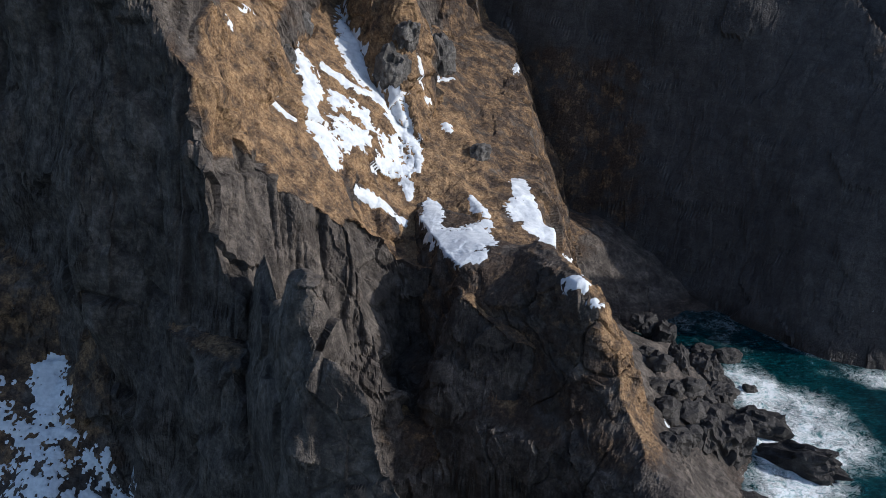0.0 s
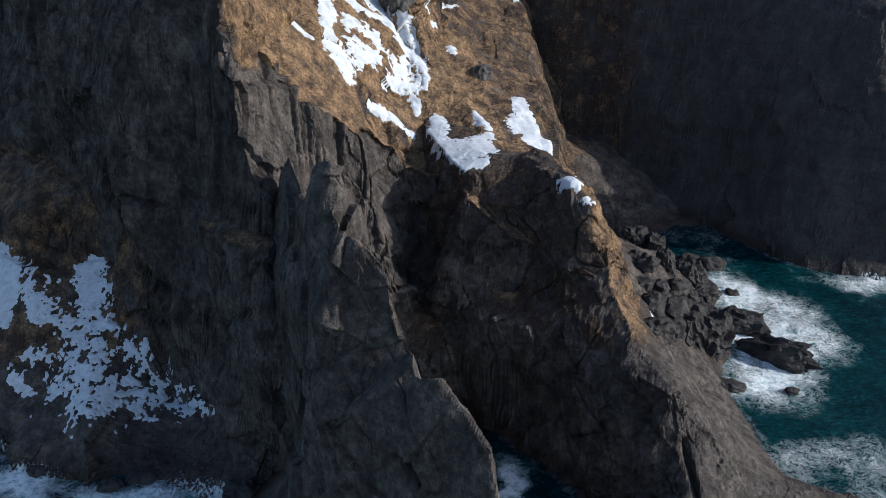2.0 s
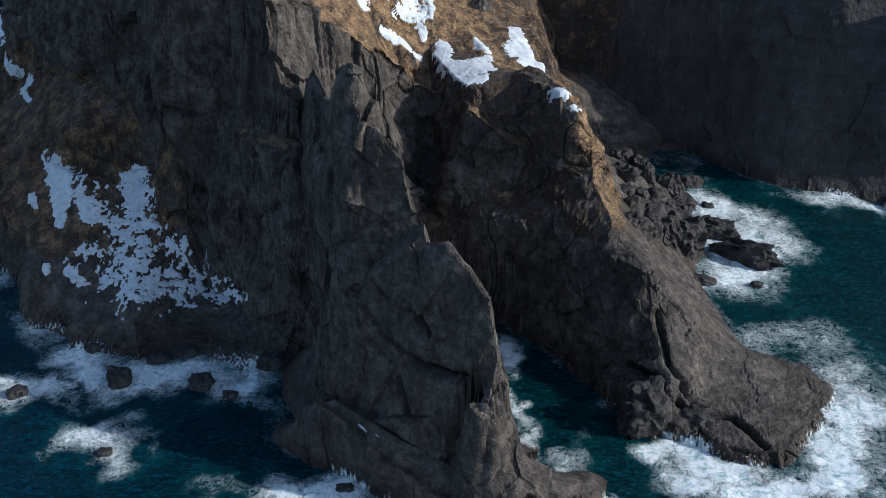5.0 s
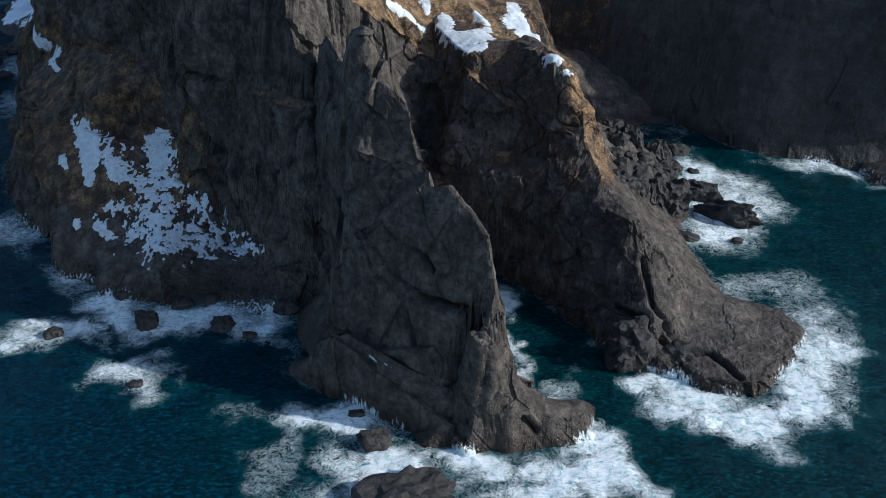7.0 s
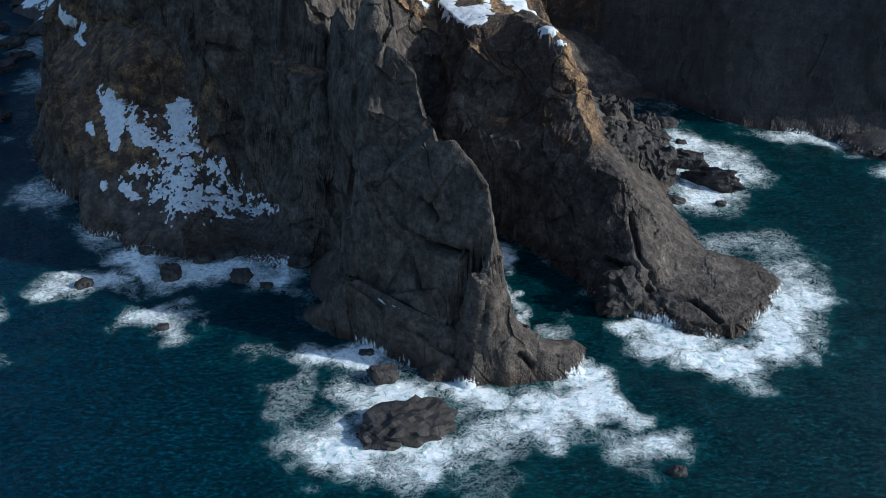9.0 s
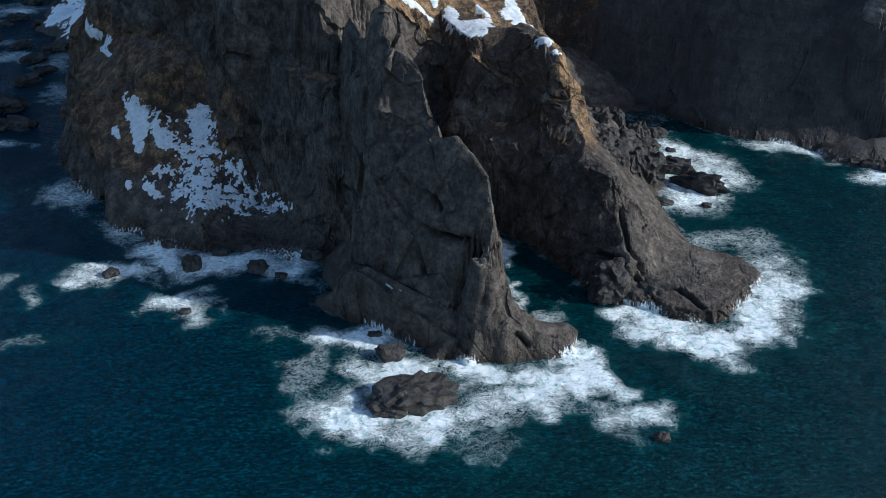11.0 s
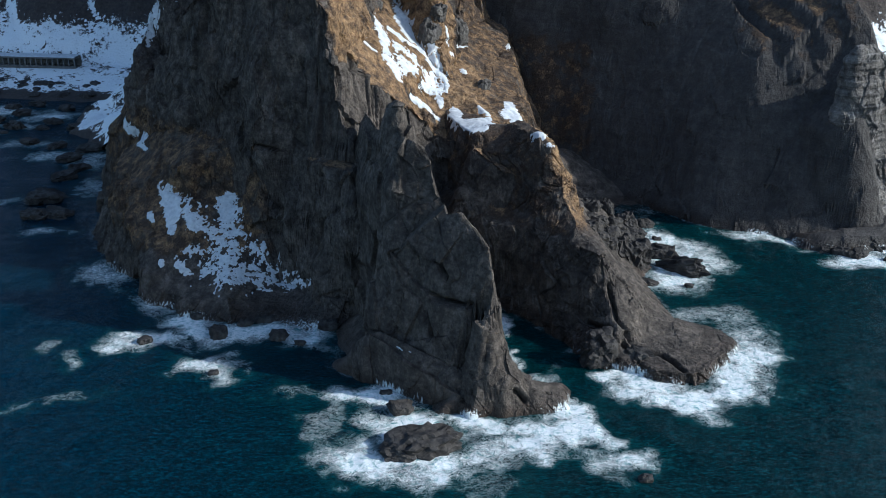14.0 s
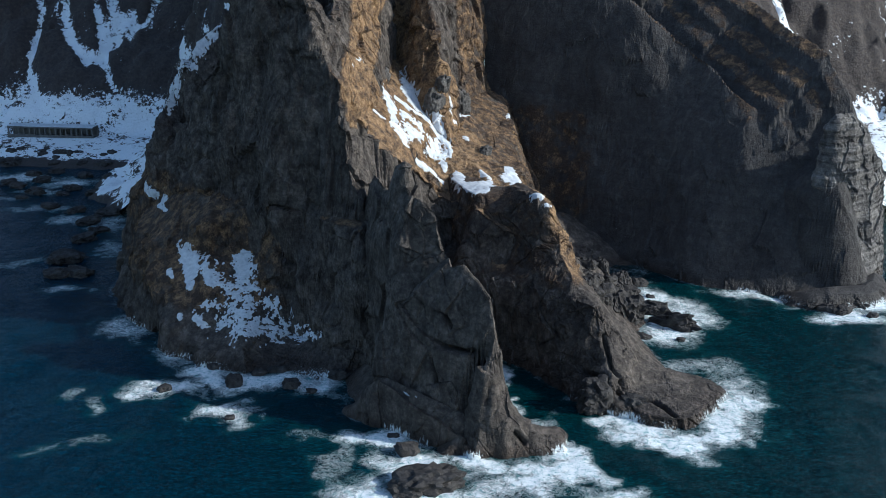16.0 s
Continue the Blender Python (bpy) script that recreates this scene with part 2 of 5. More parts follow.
def head_height(X, Y):
    x, y = warp(X, Y, 1.8, 0.4, 0)
    nose = ridge(x, y, [(-30, 148, 64), (-36, 150, 75), (-43, 157, 87), (-45, 175, 97), (-46, 200, 112), (-45, 240, 140), (-40, 280, 160)],
                 COAST, [(0, 1), (5, 0.95), (9.5, 0.86), (14, 0.76), (19, 0.55), (26, 0.1)])
    face_a = ridge(x, y, [(-43, 157, 88), (-50, 166, 108), (-60, 174, 126), (-76, 186, 116)],
                   [(0, 1), (4, 0.8), (8, 0.52), (11.5, 0.34), (14, 0.0), (17, -0.3)], [(0, 1), (8, 0.93), (18, 0.72), (30, 0.35), (40, 0.0)])
    face_b = ridge(x, y, [(-76, 186, 112), (-88, 195, 82), (-101, 206, 64), (-109, 210, 48), (-116, 213, 36)],
                   [(0, 1), (6, 0.7), (11, 0.5), (15, 0.25), (18, 0.0), (22, -0.3)], [(0, 1), (8, 0.85), (15, 0.45), (22, 0.0)])
    left = ridge(x, y, [(-113, 217, 62), (-111, 229, 70), (-106, 231, 80), (-101, 232, 87), (-93, 235, 93.5), (-84, 240, 98.5), (-74, 247, 102.5), (-45, 262, 140)],
                 [(0, 1), (6, 0.7), (14, 0.4), (22, 0.0)], [(0, 1), (8, 0.8), (18, 0.5), (28, 0.1), (34, 0.0)])
    back = ridge(x, y, [(-45, 262, 140), (-20, 292, 170), (-8, 325, 190)],
                 [(0, 1), (40, 0.8), (70, 0.3), (90, 0.0)], [(0, 1), (15, 0.72), (30, 0.4), (45, 0.0)])
    rib = ridge(x, y, [(-3, 202, 54), (-6, 212, 64), (-8, 222, 82), (-12, 240, 105), (-14, 262, 130)],
                [(0, 1), (5, 0.9), (9, 0.8), (30, 0.3)], [(0, 1), (5, 0.85), (10, 0.6), (17, 0.3), (28, 0.0)])
    spur = ridge(x, y, [(22, 240, 30), (30, 238, 22), (42, 240, 15), (54, 240, 9), (66, 236, 2)],
                 [(0, 1), (12, 1.0), (25, 0.9)], [(0, 1), (8, 0.72), (18, 0.32), (27, 0.0)])
    meadow = 13.2 - 0.88 * x + 0.178 * y + 0.517 * np.maximum(x + 8, 0) - 2.2 * np.maximum(0, x - 21) - 6 * np.maximum(0, 151 - y) - 10 * np.maximum(0, -40 - x)
    meadow = meadow - 3.5 * np.clip((x - 12.0 + 0.172 * (y - 191.5)) / 4, 0, 1) * np.clip((y - 200) / 10, 0, 1)
    meadow = meadow + 1.1 * fbm(x / 9 + y / 14, y / 16 - x / 20, 0.3, 3, 61) - 9 * np.exp(-((x + 6) / 10) ** 2 - ((y - 178) / 14) ** 2)
    u, v = warp(X, Y, 0.9, 0.6, 2)
    h = np.maximum.reduce([nose, face_a, face_b, left, back, rib, spur, meadow, terraces(u, v, KNOLL, 1.6, 0.2, 3.0)])
    cove = valley(x, y, [(16, 98), (11, 126), (-8, 134)], 1.28, 1.0)
    notch = valley(x, y, [(-36, 96), (-32, 120)], 7.0, 5.0)
    cleft = valley(x, y, [(-6, 148), (-5, 163)], 4.0, 2.5, 20.0)
    return np.minimum(np.minimum(np.minimum(h, cleft), np.maximum(cove, 2.6 * cove - 33)), notch)


def bay_height(X, Y):
    x, y = warp(X, Y, 2.4, 0.3, 9)
    wall = ridge(x, y, [(131, 229, 59), (122, 233, 60), (113, 236, 63.5), (99.5, 253, 76), (78, 272, 94.5), (40, 302, 130), (5, 330, 175)],
                 [(0, 1), (4, 0.93), (10, 0.8), (17, 0.62), (25, 0.4), (32, 0.18), (37, 0.05), (41, -0.1)], [(0, 1), (3, 0.87), (9, 0.5), (14, 0.2), (20, -0.2)])
    hill = ridge(x, y, [(147, 224, 63), (146, 230, 71), (142, 240, 83), (136, 250, 88), (129, 264, 94), (121, 280, 101), (100, 312, 125), (70, 340, 160)],
                 [(0, 0), (6, 4), (8, 8.5), (14, 13), (16, 17), (22, 21), (26, 27), (30, 45), (38, 110)], [(0, 0), (4, 8), (12, 40), (22, 110)], True)
    ledge = ridge(x, y, [(124, 190, 3), (133, 188, 6), (146, 191, 6), (158, 206, 5)],
                  [(0, 0), (5, 1.5), (9, 8)], [(0, 0), (4, 1.5), (8, 8)], True)
    return np.maximum(np.maximum(wall, hill), ledge)


def gullies(X, Y):
    """Near 0 along the beds of the gullies that run down the hills."""
    X = X + 16 * vnoise(X / 60, Y / 45, 0.4, 44)
    return np.abs(fbm((X + 0.35 * Y) / 26, Y / 80, 0.2, 4, 43))


def corner_height(X, Y):
    x, y = warp(X, Y, 0.8, 0.4, 19)
    return ridge(x, y, [(135, 207, 66), (142, 210, 66), (150, 215, 60), (161, 224, 42)], [(0, 0), (3, 5), (6, 25), (10, 50), (14, 80)],
                 [(0, 0), (1.5, 2), (4, 18), (7, 42), (10, 62), (13, 80)], True)


def hills_height(X, Y):
    x, y = warp(X, Y, 10, 4, 15)
    # Its right end is raised, above the view, to shade the snow below.
    left = ridge(x, y, [(-700, 600, 200), (-420, 630, 170), (-330, 635, 160), (-230, 620, 180), (-150, 580, 300), (-70, 540, 390), (40, 600, 420)],
                 [(0, 1), (300, 0.2)], [(0, 1), (60, 0.62), (110, 0.33), (150, 0.14), (165, 0.1), (185, 0.088), (200, 0.06), (250, -0.02)])
    right = ridge(x, y, [(90, 420, 150), (150, 560, 170), (300, 560, 150), (450, 520, 150), (700, 520, 190)],
                  [(0, 0), (300, 160)], [(0, 0), (60, 60), (100, 116), (125, 137), (145, 140), (200, 158), (260, 190)], True)
    far = ridge(x, y, [(-1400, 1100, 330), (-500, 1000, 230), (0, 1000, 260), (500, 950, 250), (1400, 1100, 330)], [(0, 0), (600, 260)], [(0, 0), (300, 140), (520, 240), (700, 340)], True)
    off = Y - 441 + 0.07 * (X + 240)
    left = np.where(X < -150, np.minimum(left, np.where(off > 0, 8.3 + np.maximum(0, off - 6) * 0.9, 8.3 + np.minimum(0, off + 5) * 0.21)), left)
    # Added high ground, mostly out of view, that shades the snowy shore.
    shade_peak = ridge(x, y, [(-40, 395, 260), (-60, 470, 330), (-40, 560, 380)], [(0, 1), (40, 0.75), (80, 0.4), (110, 0.1), (130, -0.1)], [(0, 1), (60, 0.7), (120, 0.3), (180, 0)])
    left = np.maximum(left, shade_peak)
    return np.maximum(np.maximum(left, right), far) + (5 * fbm(X / 30, Y / 30, 0.3, 4, 40) + 9 * np.minimum(gullies(X, Y), 0.5) - 3) * np.clip((np.maximum(left, right) - 14) / 30, 0, 1)


LAND = [head_height, fin_height, arm_height, bay_height, corner_height]


def land_height(X, Y):
    return np.maximum.reduce([f(X, Y) for f in LAND])


def grid_mesh(name, xs, ys, height, others, relief, cut=1.2, low=-2.5, soft=False, split=1):
    """A sheet of land over a plan, left out where other land lies over it or the sea covers it. Returns object, points and kept vertices' plan."""
    X, Y = np.meshgrid(xs, ys)
    H = height(X, Y)
    O = np.full(H.shape, -99.0)
    for f in others:
        O = np.maximum(O, f(X, Y))
    nx, ny = len(xs), len(ys)
    keep = (H > O - cut) & (H > low)
    k = keep[:-1, :-1] | keep[1:, :-1] | keep[:-1, 1:] | keep[1:, 1:]
    gy, gx = np.gradient(H, ys, xs)
    n = np.stack([-gx, -gy, np.ones_like(H)], -1)
    n /= np.linalg.norm(n, axis=-1, keepdims=True)
    if split > 1:
        return split_mesh(X, Y, H, n, k, relief, split)
    j, i = np.nonzero(k)
    quads = np.stack([j * nx + i, j * nx + i + 1, (j + 1) * nx + i + 1, (j + 1) * nx + i], 1)
    used = np.unique(quads)
    back = np.full(nx * ny, -1)
    back[used] = np.arange(len(used))
    P = np.stack([X, Y, H], -1).reshape(-1, 3)[used]
    N = n.reshape(-1, 3)[used]
    return P + N * (relief(P, N, True) if soft else relief(P, N))[:, None], back[quads], N, P


def split_mesh(X, Y, H, n, k, relief, m):
    """The same sheet with the steep seaward faces split m by m, so that the relief shows on them. Edges towards whole quads stay straight."""
    ny, nx = H.shape
    mean = (n[:-1, :-1] + n[1:, :-1] + n[:-1, 1:] + n[1:, 1:]) / 4
    steep = k & (mean[..., 2] < 0.6) & (mean[..., 1] < 0.45)
    whole = k & ~steep
    w = (nx - 1) * m + 1
    j, i = np.nonzero(whole)
    q1 = np.stack([j * m * w + i * m, j * m * w + (i + 1) * m, (j + 1) * m * w + (i + 1) * m, (j + 1) * m * w + i * m], 1)
    j, i = np.nonzero(steep)
    rows = [q1]
    for b in range(m):
        for a in range(m):
            o = (j * m + b) * w + i * m + a
            rows.append(np.stack([o, o + 1, o + w + 1, o + w], 1))
    q = np.concatenate(rows)
    used, q = np.unique(q, return_inverse=True)
    q = q.reshape(-1, 4)
    fj, fi = used // w, used % w
    j0, i0 = np.minimum(fj // m, ny - 2), np.minimum(fi // m, nx - 2)
    v, u = (fj / m - j0)[:, None], (fi / m - i0)[:, None]

    def between(F):
        return (F[j0, i0] * (1 - u) + F[j0, i0 + 1] * u) * (1 - v) + (F[j0 + 1, i0] * (1 - u) + F[j0 + 1, i0 + 1] * u) * v

    P, N = between(np.stack([X, Y, H], -1)), between(n)
    N /= np.linalg.norm(N, axis=1, keepdims=True)
    D = P + N * relief(P, N)[:, None]
    pad = np.zeros((ny + 1, nx + 1), bool)
    pad[1:-1, 1:-1] = whole
    place = {}
    for along in (0, 1):
        f, c = (fi, fj) if along == 0 else (fj, fi)
        on = (f % m != 0) & (c % m == 0)
        jj, ii = fj // m + 1, fi // m + 1
        by = pad[jj, ii] | (pad[jj - 1, ii] if along == 0 else pad[jj, ii - 1])
        at = np.nonzero(on & by)[0]
        t = (f[at] % m / m)[:, None]
        step = 1 if along == 0 else w
        start = used[at] - (f[at] % m) * step
        a, b = np.searchsorted(used, start), np.searchsorted(used, start + m * step)
        place[along] = (at, D[a] * (1 - t) + D[b] * t)
    for at, to in place.values():
        D[at] = to
    return D, q, N, P


def sheet(name, P, quads, material, parent=None, smooth=True, attrs=None):
    me = bpy.data.meshes.new(name)
    me.vertices.add(len(P))
    me.vertices.foreach_set("co", np.asarray(P, np.float32).ravel())
    me.loops.add(4 * len(quads))
    me.loops.foreach_set("vertex_index", np.asarray(quads, np.int32).ravel())
    me.polygons.add(len(quads))
    me.polygons.foreach_set("loop_start", np.arange(0, 4 * len(quads), 4, dtype=np.int32))
    me.polygons.foreach_set("use_smooth", np.full(len(quads), smooth))
    for key, values in (attrs or {}).items():
        me.attributes.new(key, "FLOAT", "POINT").data.foreach_set("value", np.asarray(values, np.float32))
    me.update(calc_edges=True)
    me.validate()
    me.materials.append(material)
    ob = new(name, me)
    if parent:
        ob.parent = parent
    return ob


FIN_CRACKS = [
    [(-24.8, 98.3, 11.8), (-20.3, 94.3, 11.0), (-15.5, 90.4, 9.2), (-8.5, 86.0, 6.9), (-1.7, 81.2, 3.3), (2.5, 78.9, 0.1)],
    [(-19.7, 100.6, 32.6), (-16.0, 97.6, 28.6), (-12.3, 94.1, 25.7), (-6.0, 90.1, 24.1), (0.6, 85.9, 24.4), (5.7, 82.8, 20.5)],
    [(-11.0, 92.6, 23.2), (-10.4, 90.8, 18.8), (-9.0, 88.9, 14.5)],
    [(-20.7, 111.5, 55.2), (-18.2, 105.5, 48.0), (-13.7, 100.4, 41.7), (-10.3, 96.9, 37.3), (-5.7, 91.8, 29.9)],
    [(7.6, 79.1, 9.0), (9.9, 78.4, 7.0), (12.7, 78.0, 4.3), (14.4, 77.7, 3.0)],
]


ARM_CRACKS = [
    [(34, 114.4, 6.4), (38.9, 107.4, 7.9), (42.8, 103.8, 4.5), (49.1, 101.2, 3.3)],
    [(39.9, 117.4, 16.2), (41.4, 108.8, 9.9), (47, 102.8, 3.7)],
    [(44.5, 102.7, 3.8), (52.6, 101, 3.4), (56.9, 93.8, 2.8)],
]


def groove(P, lines, depth, width):
    """Clefts along lines on a face."""
    out = np.zeros(len(P))
    wob = P + 0.4 * np.stack([vnoise(*(P.T / 2.5), 71), vnoise(*(P.T / 2.5), 72), vnoise(*(P.T / 2.5), 73)], 1)
    for line in lines:
        best = np.full(len(P), 1e9)
        for a, b in zip(np.array(line[:-1]), np.array(line[1:])):
            ab = b - a
            t = np.clip((wob - a) @ ab / (ab @ ab), 0, 1)
            best = np.minimum(best, np.linalg.norm(wob - a - t[:, None] * ab, axis=1))
        out = np.minimum(out, -depth * np.exp(-(best / width) ** 2))
    return out


def proud_below(P, line, reach, much):
    """Stands out below a cleft."""
    line = sorted(line)
    zc = np.interp(P[:, 0], [p[0] for p in line], [p[2] for p in line])
    ends = np.clip((P[:, 0] - line[0][0] + 2) / 4, 0, 1) * np.clip((line[-1][0] + 2 - P[:, 0]) / 4, 0, 1)
    return np.where(P[:, 2] < zc, much * np.exp(-(zc - P[:, 2]) / reach), 0) * ends


def relief_with(columns, block, fine, seed, lumps=1.6, clefts=(), slabs=1.0):
    """Relief of a rock face: buttresses and hollows, flutes, blocks, cracks and grain."""
    def f(P, N, soft=False):
        x, y, z = P.T
        steep = np.clip((0.85 - N[:, 2]) / 0.4, 0.22, 1)
        wx = x + 1.8 * vnoise(x / 12, y / 12, z / 12, seed + 5)
        wz = z + 2.5 * vnoise(x / 12, y / 12, z / 12, seed + 6)
        big = fbm(wx / 15, y / 15, wz / 24, 3, seed + 20)
        col = np.abs(fbm(wx / 4.6 + wz / 30, y / 4.6, wz / 24.0, 3, seed))
        gap = vnoise(x / 25, y / 25, z / 18, seed + 7) * 0.5 + 0.5
        slab_ = facets(wx / 13 + z * 0.05, y / 13, wz / 17 - x * 0.05, seed + 25)
        blk = facets(wx / 6.5 + z * 0.07, y / 6.5, wz / 8.5 + x * 0.08, seed + 30)
        blk2 = facets(wx / 2.3, y / 2.3, z / 3.0 + x * 0.1, seed + 60)
        crack = np.abs(vnoise(wx / 10 + z / 13, y / 10, z / 12 - x / 18, seed + 90))
        crack = -np.clip(1 - crack / 0.045, 0, 1)
        if soft:
            return steep * (lumps * big - columns * gap * (col * 1.8 - 0.6) + slabs * slab_ + 0.7 * block * blk)
        g = fbm(x / 0.9, y / 0.9, z / 0.9, 3, seed + 50) * np.clip(1.6 * N[:, 2], 0.25, 1)
        small = np.clip(1.8 * N[:, 2], 0.3, 1)
        step = sum([proud_below(P, line, 8, 1.3) for line in clefts[:2]]) if len(clefts) > 3 else 0
        return groove(P, clefts, 3.4, 0.65) + step * (N[:, 1] < 0.2) + steep * (lumps * big - columns * gap * (col * 1.8 - 0.6) + slabs * slab_ + 0.8 * block * blk + 0.6 * block * blk2 * (0.4 + 0.6 * small) + 0.34 * block * small * facets(x / 0.9, y / 0.9, z / 1.1, seed + 70) + 1.0 * block * crack) + fine * g
    return f


# ---- materials ----
def material(name):
    m = bpy.data.materials.new(name)
    m.use_nodes = True
    nt = m.node_tree
    return m, nt, nt.nodes["Principled BSDF"]


def add(nt, kind, **props):
    n = nt.nodes.new(kind)
    for key, value in props.items():
        if key == "operation":
            n.operation = value
        elif key == "blend_type":
            n.blend_type = value
    return n


def tex(nt, co, scale, detail=6.0, rough=0.6, stretch=None, distort=0.0):
    n = nt.nodes.new("ShaderNodeTexNoise")
    n.inputs["Scale"].default_value, n.inputs["Detail"].default_value = scale, detail
    n.inputs["Roughness"].default_value, n.inputs["Distortion"].default_value = rough, distort
    if stretch:
        mp = nt.nodes.new("ShaderNodeMapping")
        mp.inputs["Scale"].default_value = stretch
        mp.inputs["Rotation"].default_value = (radians(8), radians(-6), 0)
        nt.links.new(co, mp.inputs["Vector"])
        co = mp.outputs["Vector"]
    nt.links.new(co, n.inputs["Vector"])
    return n.outputs["Fac"]


def ramp(nt, fac, *stops):
    n = nt.nodes.new("ShaderNodeValToRGB")
    el = n.color_ramp.elements
    while len(el) < len(stops):
        el.new(0.5)
    for e, (at, c) in zip(el, stops):
        e.position = at
        e.color = (*c, 1) if isinstance(c, tuple) else (c, c, c, 1)
    nt.links.new(fac, n.inputs["Fac"])
    return n.outputs["Color"]


def mix(nt, fac, a, b, how="MIX"):
    n = nt.nodes.new("ShaderNodeMix")
    n.data_type = "RGBA"
    n.blend_type = how
    for value, key in ((fac, 0), (a, 6), (b, 7)):
        if hasattr(value, "is_linked"):
            nt.links.new(value, n.inputs[key])
        elif isinstance(value, tuple):
            n.inputs[key].default_value = (*value, 1)
        else:
            n.inputs[key].default_value = value
    return n.outputs[2]


def calc(nt, how, a, b=0.0, clamp=False):
    n = nt.nodes.new("ShaderNodeMath")
    n.operation = how
    n.use_clamp = clamp
    for value, key in ((a, 0), (b, 1)):
        if hasattr(value, "is_linked"):
            nt.links.new(value, n.inputs[key])
        else:
            n.inputs[key].default_value = value
    return n.outputs[0]


def attribute(nt, key):
    n = nt.nodes.new("ShaderNodeAttribute")
    n.attribute_name = key
    return n.outputs["Fac"]


def bump(nt, height, strength, distance):
    n = nt.nodes.new("ShaderNodeBump")
    n.inputs["Strength"].default_value, n.inputs["Distance"].default_value = strength, distance
    nt.links.new(height, n.inputs["Height"])
    return n


def rock_material(name, dark, mid, light, strata=0.25, veg=True, wet=False):
    m, nt, b = material(name)
    co = nt.nodes.new("ShaderNodeTexCoord").outputs["Object"]
    big = tex(nt, co, 0.045, 5, 0.6)
    grain = tex(nt, co, 0.9, 8, 0.7)
    flow = tex(nt, co, 0.3, 7, 0.65, (1, 1, 0.75))
    beds = tex(nt, co, 0.25 if strata < 0.5 else 0.14, 6, 0.7, (0.18, 0.18, 3.2), 0.4)
    base = ramp(nt, calc(nt, "ADD", calc(nt, "MULTIPLY", flow, 0.6), calc(nt, "MULTIPLY", grain, 0.4)), (0.36, dark), (0.5, mid), (0.67, light))
    base = mix(nt, 0.55, base, ramp(nt, big, (0.3, (0.55, 0.5, 0.5)), (0.7, (1.3, 1.25, 1.2))), "MULTIPLY")
    base = mix(nt, strata, base, ramp(nt, beds, (0.35, 0.35), (0.5, 1.0), (0.65, 1.35)), "MULTIPLY")
    fine = tex(nt, co, 3.2, 6, 0.75)
    joint = nt.nodes.new("ShaderNodeTexVoronoi")
    joint.feature = "DISTANCE_TO_EDGE"
    joint.inputs["Scale"].default_value = 0.55
    bend = nt.nodes.new("ShaderNodeVectorMath")
    bend.operation = "MULTIPLY_ADD"
    wobble = nt.nodes.new("ShaderNodeTexNoise")
    wobble.inputs["Scale"].default_value, wobble.inputs["Detail"].default_value = 0.4, 5
    nt.links.new(co, wobble.inputs["Vector"])
    nt.links.new(wobble.outputs["Color"], bend.inputs[0])
    bend.inputs[1].default_value = (3, 3, 4)
    nt.links.new(co, bend.inputs[2])
    nt.links.new(bend.outputs[0], joint.inputs["Vector"])
    seam = calc(nt, "MULTIPLY", joint.outputs["Distance"], 9.0, True)
    base = mix(nt, calc(nt, "MULTIPLY", grain, 0.8), base, ramp(nt, seam, (0.0, 0.3), (0.4, 1.0)), "MULTIPLY")
    base = mix(nt, 0.5, base, ramp(nt, fine, (0.38, 0.68), (0.5, 1.0), (0.62, 1.45)), "MULTIPLY")
    h = calc(nt, "ADD", calc(nt, "ADD", calc(nt, "MULTIPLY", flow, 1.2), calc(nt, "MULTIPLY", beds, 1.5 * strata)), calc(nt, "ADD", calc(nt, "MULTIPLY", grain, 0.7), calc(nt, "ADD", calc(nt, "MULTIPLY", fine, 0.2), calc(nt, "MULTIPLY", seam, 0.12))))
    if veg:
        g = attribute(nt, "grass")
        tuft = tex(nt, co, 1.9, 7, 0.8)
        patch = tex(nt, co, 0.16, 6, 0.65)
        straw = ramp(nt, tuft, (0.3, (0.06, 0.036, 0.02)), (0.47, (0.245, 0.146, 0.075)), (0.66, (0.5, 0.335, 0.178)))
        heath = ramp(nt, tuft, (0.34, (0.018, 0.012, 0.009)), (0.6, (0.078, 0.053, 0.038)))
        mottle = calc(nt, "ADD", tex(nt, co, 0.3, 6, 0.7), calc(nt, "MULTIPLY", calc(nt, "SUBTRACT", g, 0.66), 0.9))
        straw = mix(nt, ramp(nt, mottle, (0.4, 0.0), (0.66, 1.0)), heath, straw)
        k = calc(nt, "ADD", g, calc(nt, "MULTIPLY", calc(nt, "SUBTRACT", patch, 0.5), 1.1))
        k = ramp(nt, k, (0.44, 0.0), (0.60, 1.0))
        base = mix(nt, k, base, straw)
        h = calc(nt, "ADD", h, calc(nt, "MULTIPLY", calc(nt, "MULTIPLY", tuft, k), 0.8))
    sep = nt.nodes.new("ShaderNodeSeparateXYZ")
    nt.links.new(co, sep.inputs[0])
    tide = calc(nt, "ADD", calc(nt, "MULTIPLY", sep.outputs["Z"], -0.22), calc(nt, "ADD", calc(nt, "MULTIPLY", big, 0.9), calc(nt, "MULTIPLY", grain, 0.8)))
    tide = ramp(nt, tide, (0.0, 0.0), (0.5, 1.0))
    if veg:
        run = tex(nt, co, 1.1, 6, 0.7, (1.6, 1.6, 0.22))
        white = calc(nt, "ADD", attribute(nt, "wash"), calc(nt, "MULTIPLY", calc(nt, "SUBTRACT", run, 0.5), 2.6))
        white = ramp(nt, white, (0.5, 0.0), (0.78, 1.0))
        base = mix(nt, calc(nt, "MULTIPLY", tide, 0.75), base, (0.44, 0.35, 0.3), "MULTIPLY")
